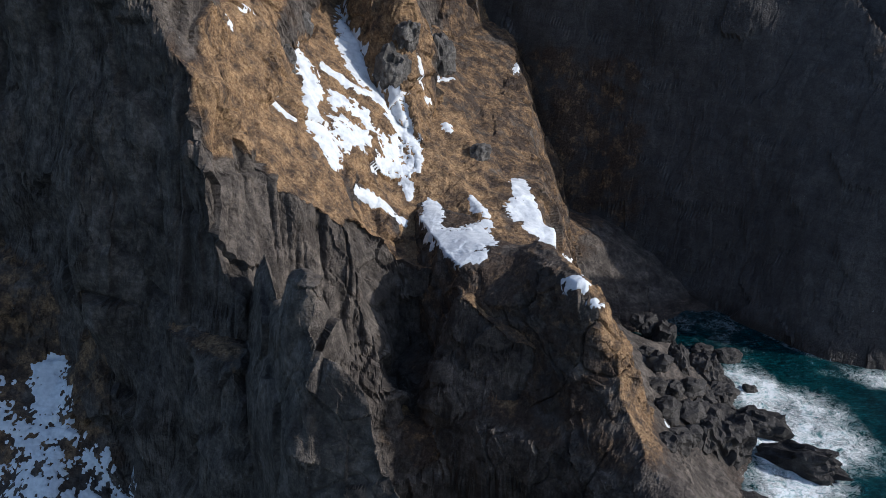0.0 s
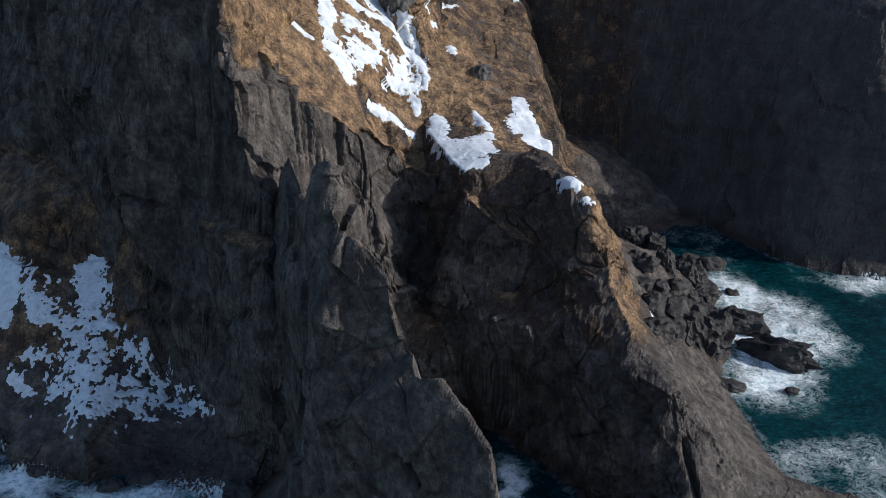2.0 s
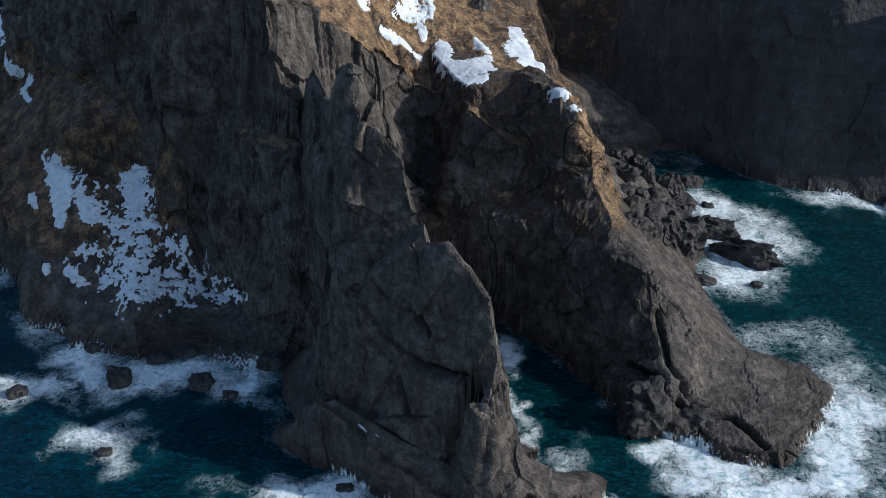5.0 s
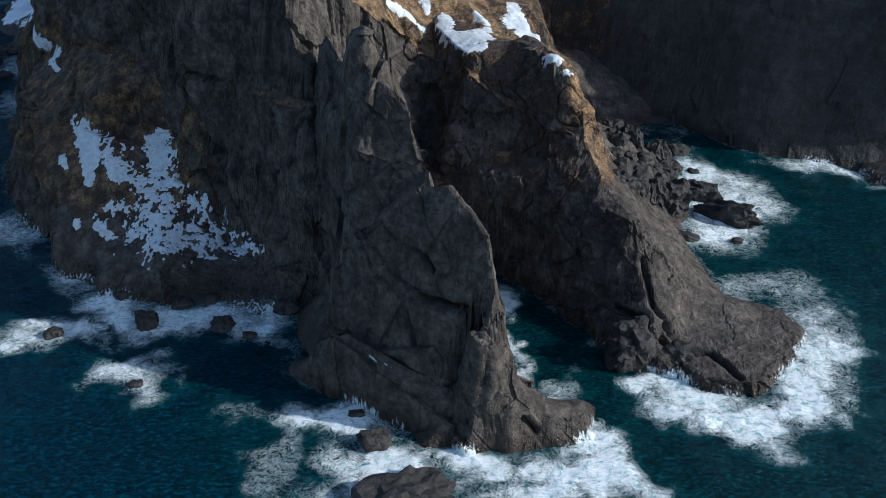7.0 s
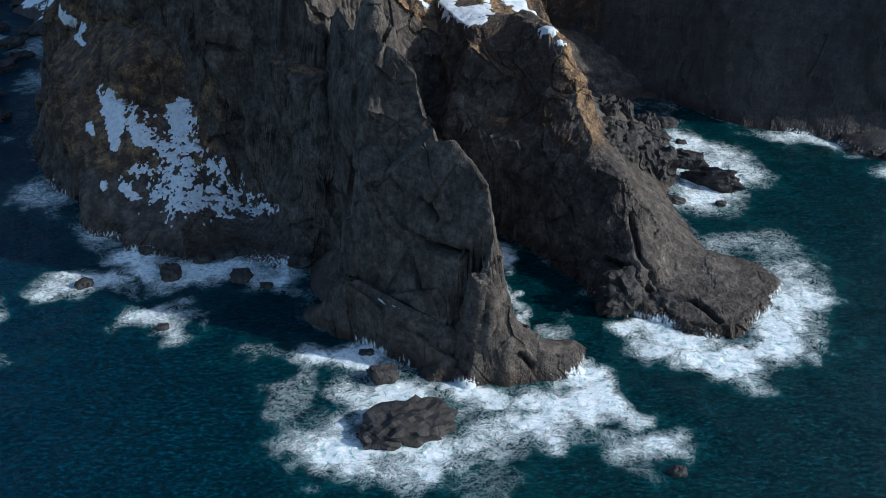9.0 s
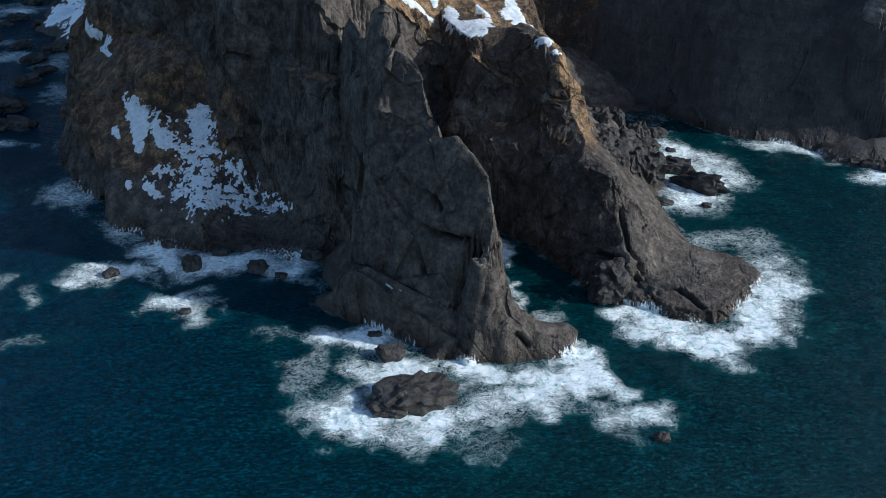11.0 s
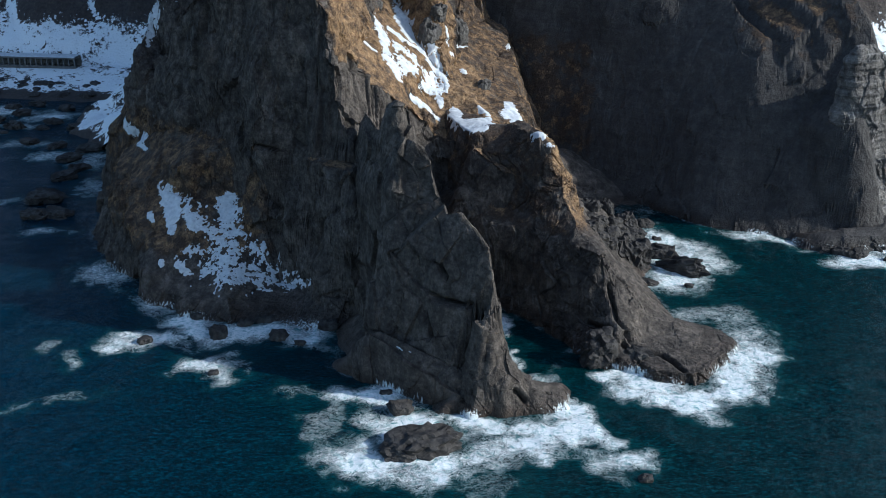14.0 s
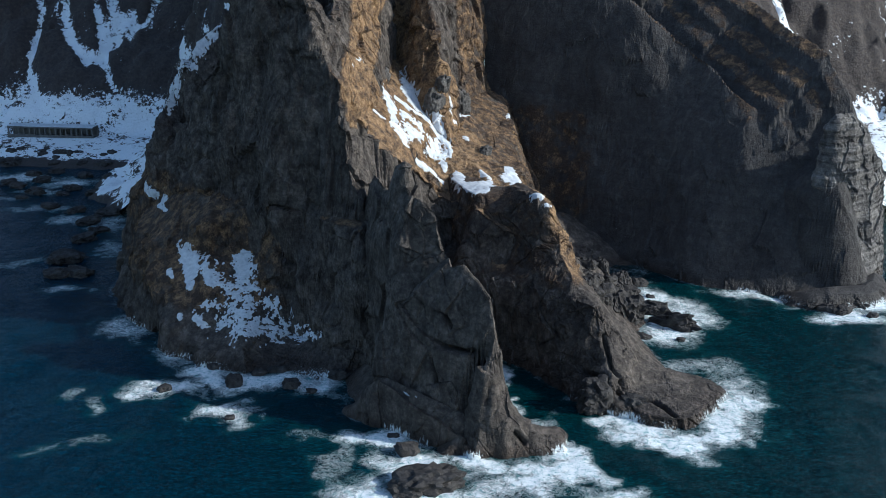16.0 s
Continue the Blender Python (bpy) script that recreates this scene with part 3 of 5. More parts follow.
        nt.links.new(ramp(nt, tide, (0.0, 0.85), (1.0, 0.4)), b.inputs["Roughness"])
    if veg:
        base = mix(nt, white, base, (0.66, 0.7, 0.71))
    nt.links.new(base, b.inputs["Base Color"])
    if not veg:
        b.inputs["Roughness"].default_value = 0.5 if wet else 0.7
    b.inputs["Specular IOR Level"].default_value = 0.5 if wet else 0.25
    nt.links.new(bump(nt, h, 0.75, 0.8).outputs["Normal"], b.inputs["Normal"])
    return m


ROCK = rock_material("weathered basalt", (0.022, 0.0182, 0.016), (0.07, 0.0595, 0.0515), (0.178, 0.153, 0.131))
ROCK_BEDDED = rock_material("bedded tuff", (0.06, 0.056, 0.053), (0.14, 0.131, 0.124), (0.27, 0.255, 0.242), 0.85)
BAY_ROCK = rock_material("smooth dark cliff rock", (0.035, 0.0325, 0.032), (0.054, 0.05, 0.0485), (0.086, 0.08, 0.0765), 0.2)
ROCK_WET = rock_material("dark shore rock", (0.016, 0.0145, 0.0145), (0.043, 0.039, 0.037), (0.095, 0.088, 0.082), 0.2, False)

ROCK_BARE = rock_material("craggy basalt", (0.03, 0.028, 0.027), (0.088, 0.082, 0.076), (0.19, 0.18, 0.168), 0.3, False)


def snow_material():
    m, nt, b = material("old snow")
    co = nt.nodes.new("ShaderNodeTexCoord").outputs["Object"]
    n = tex(nt, co, 0.7, 6, 0.6)
    f = tex(nt, co, 5.0, 4, 0.6)
    nt.links.new(ramp(nt, n, (0.3, (0.42, 0.44, 0.47)), (0.6, (0.61, 0.62, 0.64))), b.inputs["Base Color"])
    b.inputs["Roughness"].default_value = 0.7
    nt.links.new(bump(nt, calc(nt, "ADD", n, calc(nt, "MULTIPLY", f, 0.2)), 0.5, 0.5).outputs["Normal"], b.inputs["Normal"])
    return m


SNOW = snow_material()


def hills_material():
    m, nt, b = material("snowy hillside")
    co = nt.nodes.new("ShaderNodeTexCoord").outputs["Object"]
    s = attribute(nt, "snow")
    n = calc(nt, "ADD", calc(nt, "MULTIPLY", tex(nt, co, 0.07, 9, 0.75), 0.55), calc(nt, "MULTIPLY", tex(nt, co, 0.4, 6, 0.7), 0.45))
    f = tex(nt, co, 0.5, 6, 0.7)
    k = ramp(nt, calc(nt, "ADD", s, calc(nt, "MULTIPLY", calc(nt, "SUBTRACT", n, 0.5), 4.2)), (0.45, 0.0), (0.56, 1.0))
    brown = ramp(nt, f, (0.3, (0.014, 0.011, 0.011)), (0.6, (0.055, 0.04, 0.033)), (0.8, (0.1, 0.075, 0.058)))
    nt.links.new(mix(nt, k, brown, (0.82, 0.84, 0.87)), b.inputs["Base Color"])
    b.inputs["Roughness"].default_value = 0.8
    nt.links.new(bump(nt, calc(nt, "ADD", n, f), 0.6, 2.0).outputs["Normal"], b.inputs["Normal"])
    return m


HILLS = hills_material()


def sea_material():
    m, nt, b = material("sea water")
    co = nt.nodes.new("ShaderNodeTexCoord").outputs["Object"]
    foam, pale = attribute(nt, "foam"), attribute(nt, "pale")
    # torn lace of foam: cells of two sizes and a soft body
    wob = nt.nodes.new("ShaderNodeTexNoise")
    wob.inputs["Scale"].default_value, wob.inputs["Detail"].default_value = 0.22, 5
    nt.links.new(co, wob.inputs["Vector"])
    vec = nt.nodes.new("ShaderNodeVectorMath")
    vec.operation = "MULTIPLY_ADD"
    nt.links.new(wob.outputs["Color"], vec.inputs[0])
    vec.inputs[1].default_value = (5, 5, 0)
    nt.links.new(co, vec.inputs[2])
    cloud = tex(nt, vec.outputs[0], 0.13, 9, 0.74)
    fine = tex(nt, vec.outputs[0], 1.5, 8, 0.85)
    body = calc(nt, "ADD", foam, calc(nt, "ADD", calc(nt, "MULTIPLY", calc(nt, "SUBTRACT", cloud, 0.5), 1.3), calc(nt, "MULTIPLY", calc(nt, "SUBTRACT", fine, 0.5), 1.7)))
    k = ramp(nt, body, (0.56, 0.0), (0.66, 0.5), (0.8, 1.0))
    # threads of foam, thinner and fewer away from the breakers
    thin = calc(nt, "SUBTRACT", 36.0, calc(nt, "MULTIPLY", foam, 24.0))
    near = ramp(nt, calc(nt, "ADD", foam, calc(nt, "MULTIPLY", calc(nt, "SUBTRACT", cloud, 0.5), 0.8)), (0.25, 0.0), (0.65, 1.0))
    for scale, weight in ((0.22, 0.6), (0.5, 0.7), (1.2, 0.55)):
        off = calc(nt, "ABSOLUTE", calc(nt, "SUBTRACT", tex(nt, vec.outputs[0], scale, 5, 0.6), 0.5))
        thread = calc(nt, "MULTIPLY", calc(nt, "SUBTRACT", 1.0, calc(nt, "MULTIPLY", off, thin), True), calc(nt, "MULTIPLY", near, weight))
        k = calc(nt, "MAXIMUM", k, thread)
    streak = tex(nt, co, 0.05, 6, 0.7, (1, 2.2, 1), 1.5)
    deep = ramp(nt, streak, (0.3, (0.0009, 0.013, 0.0165)), (0.7, (0.0016, 0.0215, 0.026)))
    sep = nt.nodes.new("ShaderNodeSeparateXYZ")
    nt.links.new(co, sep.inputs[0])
    # Bluer towards -x: sky light on the shaded side put into the colour.
    left_sky_blue = ramp(nt, calc(nt, "MULTIPLY", calc(nt, "ADD", sep.outputs["X"], 120.0), 0.008), (0.0, 1.0), (1.0, 0.0))
    deep = mix(nt, left_sky_blue, deep, (0.001, 0.0155, 0.03))
    # Light and dark of the ripples' reflections multiplied into the base colour.
    ripple_light = tex(nt, co, 0.8, 8, 0.75, (1, 1.7, 1))
    deep = mix(nt, 1.0, deep, ramp(nt, ripple_light, (0.38, 0.4), (0.52, 1.0), (0.62, 2.5)), "MULTIPLY")
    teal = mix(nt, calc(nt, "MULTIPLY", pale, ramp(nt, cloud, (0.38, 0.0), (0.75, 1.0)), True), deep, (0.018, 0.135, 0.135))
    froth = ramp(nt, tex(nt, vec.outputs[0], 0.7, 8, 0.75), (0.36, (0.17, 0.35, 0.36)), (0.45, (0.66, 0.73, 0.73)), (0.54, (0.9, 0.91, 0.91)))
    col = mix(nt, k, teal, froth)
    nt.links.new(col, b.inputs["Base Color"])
    rough = ramp(nt, k, (0.0, 0.16), (0.5, 0.8))
    nt.links.new(rough, b.inputs["Roughness"])
    b.inputs["IOR"].default_value = 1.333
    b.inputs["Specular IOR Level"].default_value = 0.22
    b.inputs["Specular Tint"].default_value = (0.12, 0.62, 1.0, 1)
    swell = tex(nt, co, 0.11, 3, 0.5, (1, 1.8, 1))
    chop = tex(nt, co, 0.75, 8, 0.72, (1, 1.6, 1))
    h = calc(nt, "ADD", calc(nt, "ADD", calc(nt, "MULTIPLY", swell, 2.0), chop), calc(nt, "MULTIPLY", k, 0.5))
    nt.links.new(bump(nt, h, 0.8, 0.9).outputs["Normal"], b.inputs["Normal"])
    return m


SEA = sea_material()


# ---- cover of the land ----
def smooth_step(a, b, v):
    t = np.clip((v - a) / (b - a), 0, 1)
    return t * t * (3 - 2 * t)


def grass_head(P, N):
    x, y, z = P.T
    g = (0.38 * smooth_step(0.12, 0.36, N[:, 2]) + 0.24 * smooth_step(0.4, 0.75, N[:, 2])) * smooth_step(6, 18, z)
    g = g * (1 - 0.6 * smooth_step(16, 24, x))
    g = np.where(x < -50, np.minimum(g, 0.42), g)
    knoll = 0.6 * smooth_step(-52, -60, x) * smooth_step(7, 14, z) * smooth_step(50, 42, z) * smooth_step(0.08, 0.3, N[:, 2])
    rim = 65 - 0.55 * (x + 28) + 3 * vnoise(x / 4, y / 4, z / 4, 63)
    shade_edge = 12.3 - 0.172 * (y - 191.5)          # the bright meadow ends here, along the edge of the gully's shade
    meadow = smooth_step(-42, -38, x) * smooth_step(2, -2, x - shade_edge) * smooth_step(146, 156, y) * np.maximum(smooth_step(-3, 3, z - rim) * smooth_step(0.1, 0.26, N[:, 2]), smooth_step(0.4, 0.6, N[:, 2]))
    meadow = meadow * (1 - 0.4 * smooth_step(222, 236, y) * smooth_step(-15, -10, x))
    # Brown heath east of that line; its dark tone also carries the shade.
    spur = 0.6 * smooth_step(-2, 2, x - shade_edge) * smooth_step(184, 192, y) * smooth_step(8, 18, z)
    crest = 0.5 * smooth_step(-42, -48, x) * smooth_step(60, 75, z)
    return np.clip(np.maximum(np.maximum(np.maximum(g - crest, knoll), spur), meadow * 0.71), 0, 1)


def grass_arm(P, N):
    x, y, z = P.T
    heath = 0.53 * smooth_step(20, 27, z) * smooth_step(124, 132, y)
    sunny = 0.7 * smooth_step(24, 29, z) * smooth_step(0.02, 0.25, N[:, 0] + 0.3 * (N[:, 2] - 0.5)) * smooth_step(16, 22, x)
    low = 0.3 * smooth_step(0.4, 0.8, N[:, 2]) * smooth_step(6, 14, z)
    return np.clip(np.maximum(np.maximum(heath, sunny), low), 0, 1)


def grass_low(P, N):
    return 0.12 * smooth_step(0.4, 0.8, N[:, 2]) * smooth_step(8, 14, P[:, 2])


# ---- surf ----
FOAM = []   # x, y, radius along, radius across, turn in degrees, strength


def foam_at(x, y, rx, ry, turn, strength):
    FOAM.append((x, y, rx, ry, math.cos(radians(turn)), math.sin(radians(turn)), strength))


foam_at(35, 95, 4.9, 3.4, 0, 0.85)
foam_at(42, 88, 7.2, 4.5, 0, 1.00)
foam_at(51, 84, 7.8, 5.6, 0, 1.00)
foam_at(59, 83, 7.3, 8.6, 0, 1.00)
foam_at(70, 91, 7.6, 10.0, 0, 1.00)
foam_at(79, 104, 6.7, 12.3, 0, 0.95)
foam_at(81, 118, 8.4, 8.7, 0, 0.65)
foam_at(70, 133, 10.1, 7.5, 0, 0.55)
foam_at(80, 131, 7.3, 8.8, 0, 0.45)
foam_at(1, 73, 6.7, 3.1, 0, 1.00)
foam_at(12, 70, 6.6, 4.3, 0, 1.00)
foam_at(20, 68, 7.7, 6.1, 0, 1.00)
foam_at(27, 68, 6.1, 7.2, 0, 1.00)
foam_at(15, 62, 9.7, 4.5, 0, 1.00)
foam_at(25, 75, 4.5, 4.5, 0, 0.90)
foam_at(37, 56, 6.4, 5.7, 0, 0.85)
foam_at(13, 124, 3.0, 6.6, 0, 1.00)
foam_at(10, 110, 1.8, 8.2, 0, 0.80)
foam_at(13, 99, 2.0, 6.4, 0, 0.70)
foam_at(18, 93, 3.0, 3.7, 0, 0.60)
foam_at(32, 110, 3.9, 2.8, 0, 0.45)
foam_at(23, 101, 5.0, 6.5, 0, 0.30)
foam_at(-30, 85, 7.6, 5.8, 0, 0.95)
foam_at(-21, 85, 6.9, 5.8, 0, 1.00)
foam_at(-12, 74, 6.6, 6.3, 0, 1.00)
foam_at(-23, 57, 9.4, 7.4, 0, 1.00)
foam_at(-8, 55, 10.5, 7.2, 0, 1.00)
foam_at(-17, 72, 7.9, 7.2, 0, 0.80)
foam_at(-34, 72, 6.6, 9.7, 0, 0.55)
foam_at(7, 60, 6.3, 7.9, 0, 0.75)
foam_at(4, 46, 7.2, 8.0, 0, 0.40)
foam_at(1, 72, 5.3, 4.8, 0, 0.95)
foam_at(48, 93, 9, 4, -20, 1.0)
foam_at(39, 96, 5, 3, -10, 0.9)
foam_at(62, 88, 7, 4, 10, 1.0)
foam_at(72, 97, 5, 6, 30, 1.0)
foam_at(25, 77, 6, 4, 0, 1.0)
foam_at(72, 190, 8, 14, 10, 0.9)
foam_at(71, 172, 11, 18, 10, 1.0)
foam_at(64, 158, 7, 7, 0, 0.85)
foam_at(81, 180, 10, 16, 15, 0.75)
foam_at(-76, 124, 11, 7, -20, 0.95)
foam_at(-62, 120, 15, 7, 0, 0.95)
foam_at(-46, 119, 12, 7, 0, 0.85)
foam_at(-91, 115, 9, 5, 0, 0.85)
foam_at(-69, 100, 8, 6, 10, 0.85)
foam_at(-80, 113, 8, 3, -15, 0.5)
foam_at(-114, 161, 12, 8, -40, 0.7)
foam_at(-93, 139, 11, 5, -40, 0.7)
foam_at(-116, 114, 5, 4, 0, 0.4)
foam_at(-106, 103, 4, 4, 0, 0.4)
foam_at(-106, 82, 14, 3, 15, 0.35)
foam_at(-44, 88, 8, 4, 0, 0.35)
foam_at(-180, 230, 10, 5, 20, 0.5)
foam_at(-148, 201, 9, 4, 10, 0.6)
foam_at(-234, 372, 22, 7, 0, 0.75)
foam_at(-205, 362, 14, 8, 20, 0.75)
foam_at(-214, 345, 12, 6, -10, 0.6)
foam_at(-200, 312, 16, 6, 10, 0.6)
foam_at(-180, 291, 12, 6, -20, 0.65)
foam_at(-223, 328, 10, 5, 0, 0.5)
foam_at(-160, 285, 7, 14, 10, 0.6)
foam_at(-146, 249, 6, 12, 15, 0.6)
foam_at(110, 193, 20, 4, -27, 0.8)
foam_at(136, 176, 12, 6, 10, 0.95)
foam_at(152, 186, 10, 8, 30, 0.95)


def surf(x, y, reach, core):
    """Strength of the surf over the plan."""
    wx = x + 4 * vnoise(x / 9, y / 9, 0.2, 5) + 2 * vnoise(x / 3, y / 3, 0.2, 6)
    wy = y + 4 * vnoise(x / 9, y / 9, 3.2, 7) + 2 * vnoise(x / 3, y / 3, 3.2, 8)
    out = np.zeros(x.shape)
    for fx, fy, rx, ry, c, s, power in FOAM:
        u, v = ((wx - fx) * c + (wy - fy) * s) / rx, (-(wx - fx) * s + (wy - fy) * c) / ry
        out = np.maximum(out, power * smooth_step(reach, core, np.sqrt(u * u + v * v)))
    return out


# ---- land ----
PIECES = {}


def land(name, xs, ys, height, others, relief, mat, grass, label, category, split=2):
    P, q, N, P0 = grid_mesh(name, xs, ys, height, others, relief, split=split)
    ob = sheet(name, P, q, mat, smooth=False, attrs={"grass": grass(P, N), "wash": surf(P[:, 0], P[:, 1], 1.6, 0.3) * smooth_step(3.4, 0.3, P[:, 2]) * 0.85})
    PIECES[name] = (height, relief)
    return tagged(ob, label, category, kind="structure")


def span(a, b, step):
    return np.arange(a, b + step / 2, step)


HEAD_RELIEF = relief_with(0.2, 0.85, 0.16, 1, 2.6, (), 1.8)


def head_relief(P, N, soft=False):
    """The heath spur is smoother than the cliffs."""
    spur = smooth_step(18, 24, P[:, 0]) * smooth_step(194, 204, P[:, 1])
    x, y, z = P.T
    flutes = smooth_step(-48, -43, x) * smooth_step(-4, -12, x) * smooth_step(172, 162, y) * smooth_step(30, 40, z) * np.clip((0.8 - N[:, 2]) / 0.3, 0, 1)
    bend = 1.2 * vnoise(x / 9, y / 9, z / 14, 83)
    column = np.abs(vnoise((x + bend) / 3.1, y / 7, z / 28, 81)) + 0.5 * np.abs(vnoise((x + bend) / 1.2, y / 4, z / 30, 82))
    return HEAD_RELIEF(P, N, soft) * (1 - 0.3 * spur) * (1 - 0.4 * flutes) + flutes * (2.2 * column - 1.0)


land("headland", np.concatenate([span(-165, -62, 0.55), span(-61.5, 40, 0.4), span(40.6, 78, 0.6)]), np.concatenate([span(112, 232, 0.42), span(232.8, 335, 0.8)]), head_height, [fin_height, arm_height, bay_height], head_relief, ROCK, grass_head,
     "dark basalt headland with a sunlit grassy slope above the sea", "cliff")
land("rock_fin", span(-42, 30, 0.29), span(66, 152, 0.29), fin_height, [head_height], relief_with(0.1, 0.32, 0.05, 2, 0.55, FIN_CRACKS, 1.05), ROCK, grass_low,
     "tall dark rock fin standing in the surf", "rock", 3)
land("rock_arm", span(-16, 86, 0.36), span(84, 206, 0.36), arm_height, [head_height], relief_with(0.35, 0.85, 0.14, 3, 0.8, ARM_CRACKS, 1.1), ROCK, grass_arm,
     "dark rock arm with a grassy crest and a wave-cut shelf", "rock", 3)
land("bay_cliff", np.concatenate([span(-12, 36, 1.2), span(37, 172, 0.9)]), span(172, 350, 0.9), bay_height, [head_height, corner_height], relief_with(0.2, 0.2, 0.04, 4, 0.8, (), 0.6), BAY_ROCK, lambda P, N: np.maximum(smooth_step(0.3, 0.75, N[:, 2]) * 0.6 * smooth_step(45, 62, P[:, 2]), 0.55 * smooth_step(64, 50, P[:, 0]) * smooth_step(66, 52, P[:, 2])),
     "shaded sea cliff behind the bay with grassy ledges", "cliff")
CORNER_RELIEF = relief_with(0.3, 0.6, 0.15, 6, 0.8, (), 1.0)
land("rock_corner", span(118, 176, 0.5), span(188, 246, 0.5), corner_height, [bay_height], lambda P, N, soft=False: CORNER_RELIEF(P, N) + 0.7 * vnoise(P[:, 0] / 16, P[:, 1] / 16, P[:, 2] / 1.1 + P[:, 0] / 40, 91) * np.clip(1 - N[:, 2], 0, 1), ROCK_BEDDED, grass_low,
     "sunlit corner of bedded grey rock at the end of the bay cliff", "cliff", 4)

xs = np.concatenate([np.linspace(-1500, -460, 30)[:-1], span(-460, -341, 3.5), span(-340, -40, 1.8), span(-37, 180, 3.5), span(182, 330, 1.8), span(333, 460, 3.5), np.linspace(460, 1500, 30)[1:]])
ys = np.concatenate([span(300, 560, 1.9), span(563, 680, 3.0), np.linspace(680, 1300, 30)[1:]])
P, q, N, P0 = grid_mesh("hills", xs, ys, hills_height, [head_height, bay_height], lambda P, N: 1.2 * fbm(P[:, 0] / 9, P[:, 1] / 9, P[:, 2] / 9, 3, 77) * np.clip((0.95 - N[:, 2]) / 0.2, 0, 1), 3.0)
tagged(sheet("hillside", P, q, HILLS, attrs={"snow": np.maximum(0.66 * smooth_step(42, 20, P[:, 2]), 0.8 * smooth_step(0.34, 0.06, gullies(P[:, 0], P[:, 1])) * smooth_step(120, 60, P[:, 2])) - 1.2 * smooth_step(3, 0.8, P[:, 2])}),
       "brown coastal hills streaked with snow behind the headland", "hill", kind="structure")

# ---- sea ----
xs = np.concatenate([np.linspace(-2600, -290, 40)[:-1], span(-290, -211.5, 1.5), span(-210, 180, 0.7), np.linspace(180, 2600, 40)[1:]])
ys = np.concatenate([np.linspace(-2600, 30, 40)[:-1], span(30, 262, 0.7), span(264, 400, 2.0), np.linspace(404, 520, 20), np.linspace(520, 2600, 12)[1:]])
X, Y = np.meshgrid(xs, ys)
L = np.full(X.shape, -9.0)
inner = (X > -295) & (X < 185) & (Y > 25) & (Y < 400)
L[inner] = land_height(X[inner], Y[inner])
near_shore = smooth_step(-9, -0.5, L) * (L < 30)
F, G = surf(X, Y, 1.9, 0.2), surf(X, Y, 1.9, 0.6)
F = np.clip(np.maximum(F, 0.32 * near_shore), 0, 1)
Z = 0.25 * fbm(X / 9, Y / 14, 0.1, 3, 3) + 0.35 * vnoise(X / 26, Y / 40, 0.1, 9) + 0.5 * F * np.abs(fbm(X / 3, Y / 3, 0.4, 3, 21))
Z = np.where((np.abs(X) < 400) & (Y > -60) & (Y < 400), Z, 0) - 0.2
nx = len(xs)
j, i = np.meshgrid(np.arange(len(ys) - 1), np.arange(nx - 1), indexing="ij")
j, i = j.ravel(), i.ravel()
quads = np.stack([j * nx + i, j * nx + i + 1, (j + 1) * nx + i + 1, (j + 1) * nx + i], 1)
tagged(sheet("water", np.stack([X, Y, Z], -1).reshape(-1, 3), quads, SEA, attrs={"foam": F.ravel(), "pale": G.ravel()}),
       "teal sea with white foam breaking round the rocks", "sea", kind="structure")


# ---- things: builders ----
def snow_patch(points, ragged, label, group=""):
    """Snow that follows a line over the land: points are x, y, z and half width. It lies a little proud of the ground and thins out to an uneven rim."""
    pts = np.array(points)
    reach = pts[:, 3].max() * 1.6 + 1.0
    lo, hi = pts[:, :2].min(0) - reach, pts[:, :2].max(0) + reach
    name = max(PIECES, key=lambda n: PIECES[n][0](pts[:, 0], pts[:, 1]).mean())
    relief = PIECES[name][1]
    height = land_height
    step = 0.2 if (hi - lo).max() < 40 else 0.26
    P, q, N, P0 = grid_mesh(name, span(lo[0], hi[0], step), span(lo[1], hi[1], step), height, [], relief, soft=True)
    m = np.full(len(P), -9.0)
    for a, b in zip(pts[:-1], pts[1:]):
        ab = b[:3] - a[:3]
        t = np.clip((P0 - a[:3]) @ ab / (ab @ ab + 1e-9), 0, 1)
        d = np.linalg.norm(P0 - a[:3] - t[:, None] * ab, axis=1)
        w = a[3] + t * (b[3] - a[3])
        m = np.maximum(m, np.clip((w - d) / w, -3, 0.5 if ragged > 1.5 else 1))
    x, y, z = P0.T
    m = m + ragged * (0.7 * fbm(x / 2.8, y / 2.8, z / 2.8, 2, 31) + 0.6 * fbm(x / 0.8, y / 0.8, z / 0.8, 3, 37, 0.6) + 0.45 * vnoise(x / 0.55, y / 0.55, z / 0.55, 39) - (0.14 if ragged > 1.5 else 0))
    full = m - 1.6 * smooth_step(0.42, 0.22, N[:, 2])
    faces = q[(full[q] > -0.2).any(1)]
    if not len(faces):
        return
    seed = np.arange(len(P))
    while True:
        low = seed[faces].min(1)
        was = seed.copy()
        np.minimum.at(seed, faces.ravel(), np.repeat(low, 4))
        if (seed == was).all():
            break
    tag = seed[faces[:, 0]]
    for piece in np.unique(tag):
        mine = faces[tag == piece]
        if (full[np.unique(mine)] > 0.05).sum() < 3:
            continue
        used = np.unique(mine)
        back = np.full(len(P), -1)
        back[used] = np.arange(len(used))
        lift = np.clip(full[used], -0.5, 0.4) * 0.4 + 0.07
        up = N[used] * 0.7 + np.array([0, 0, 0.3])
        made = (P[used] + up * lift[:, None], back[mine])
        if len(mine) < 160:
            SPECKS.append(made)
        else:
            tagged(sheet("snow_patch", *made, SNOW), label, "snow", group)


SPECKS = []


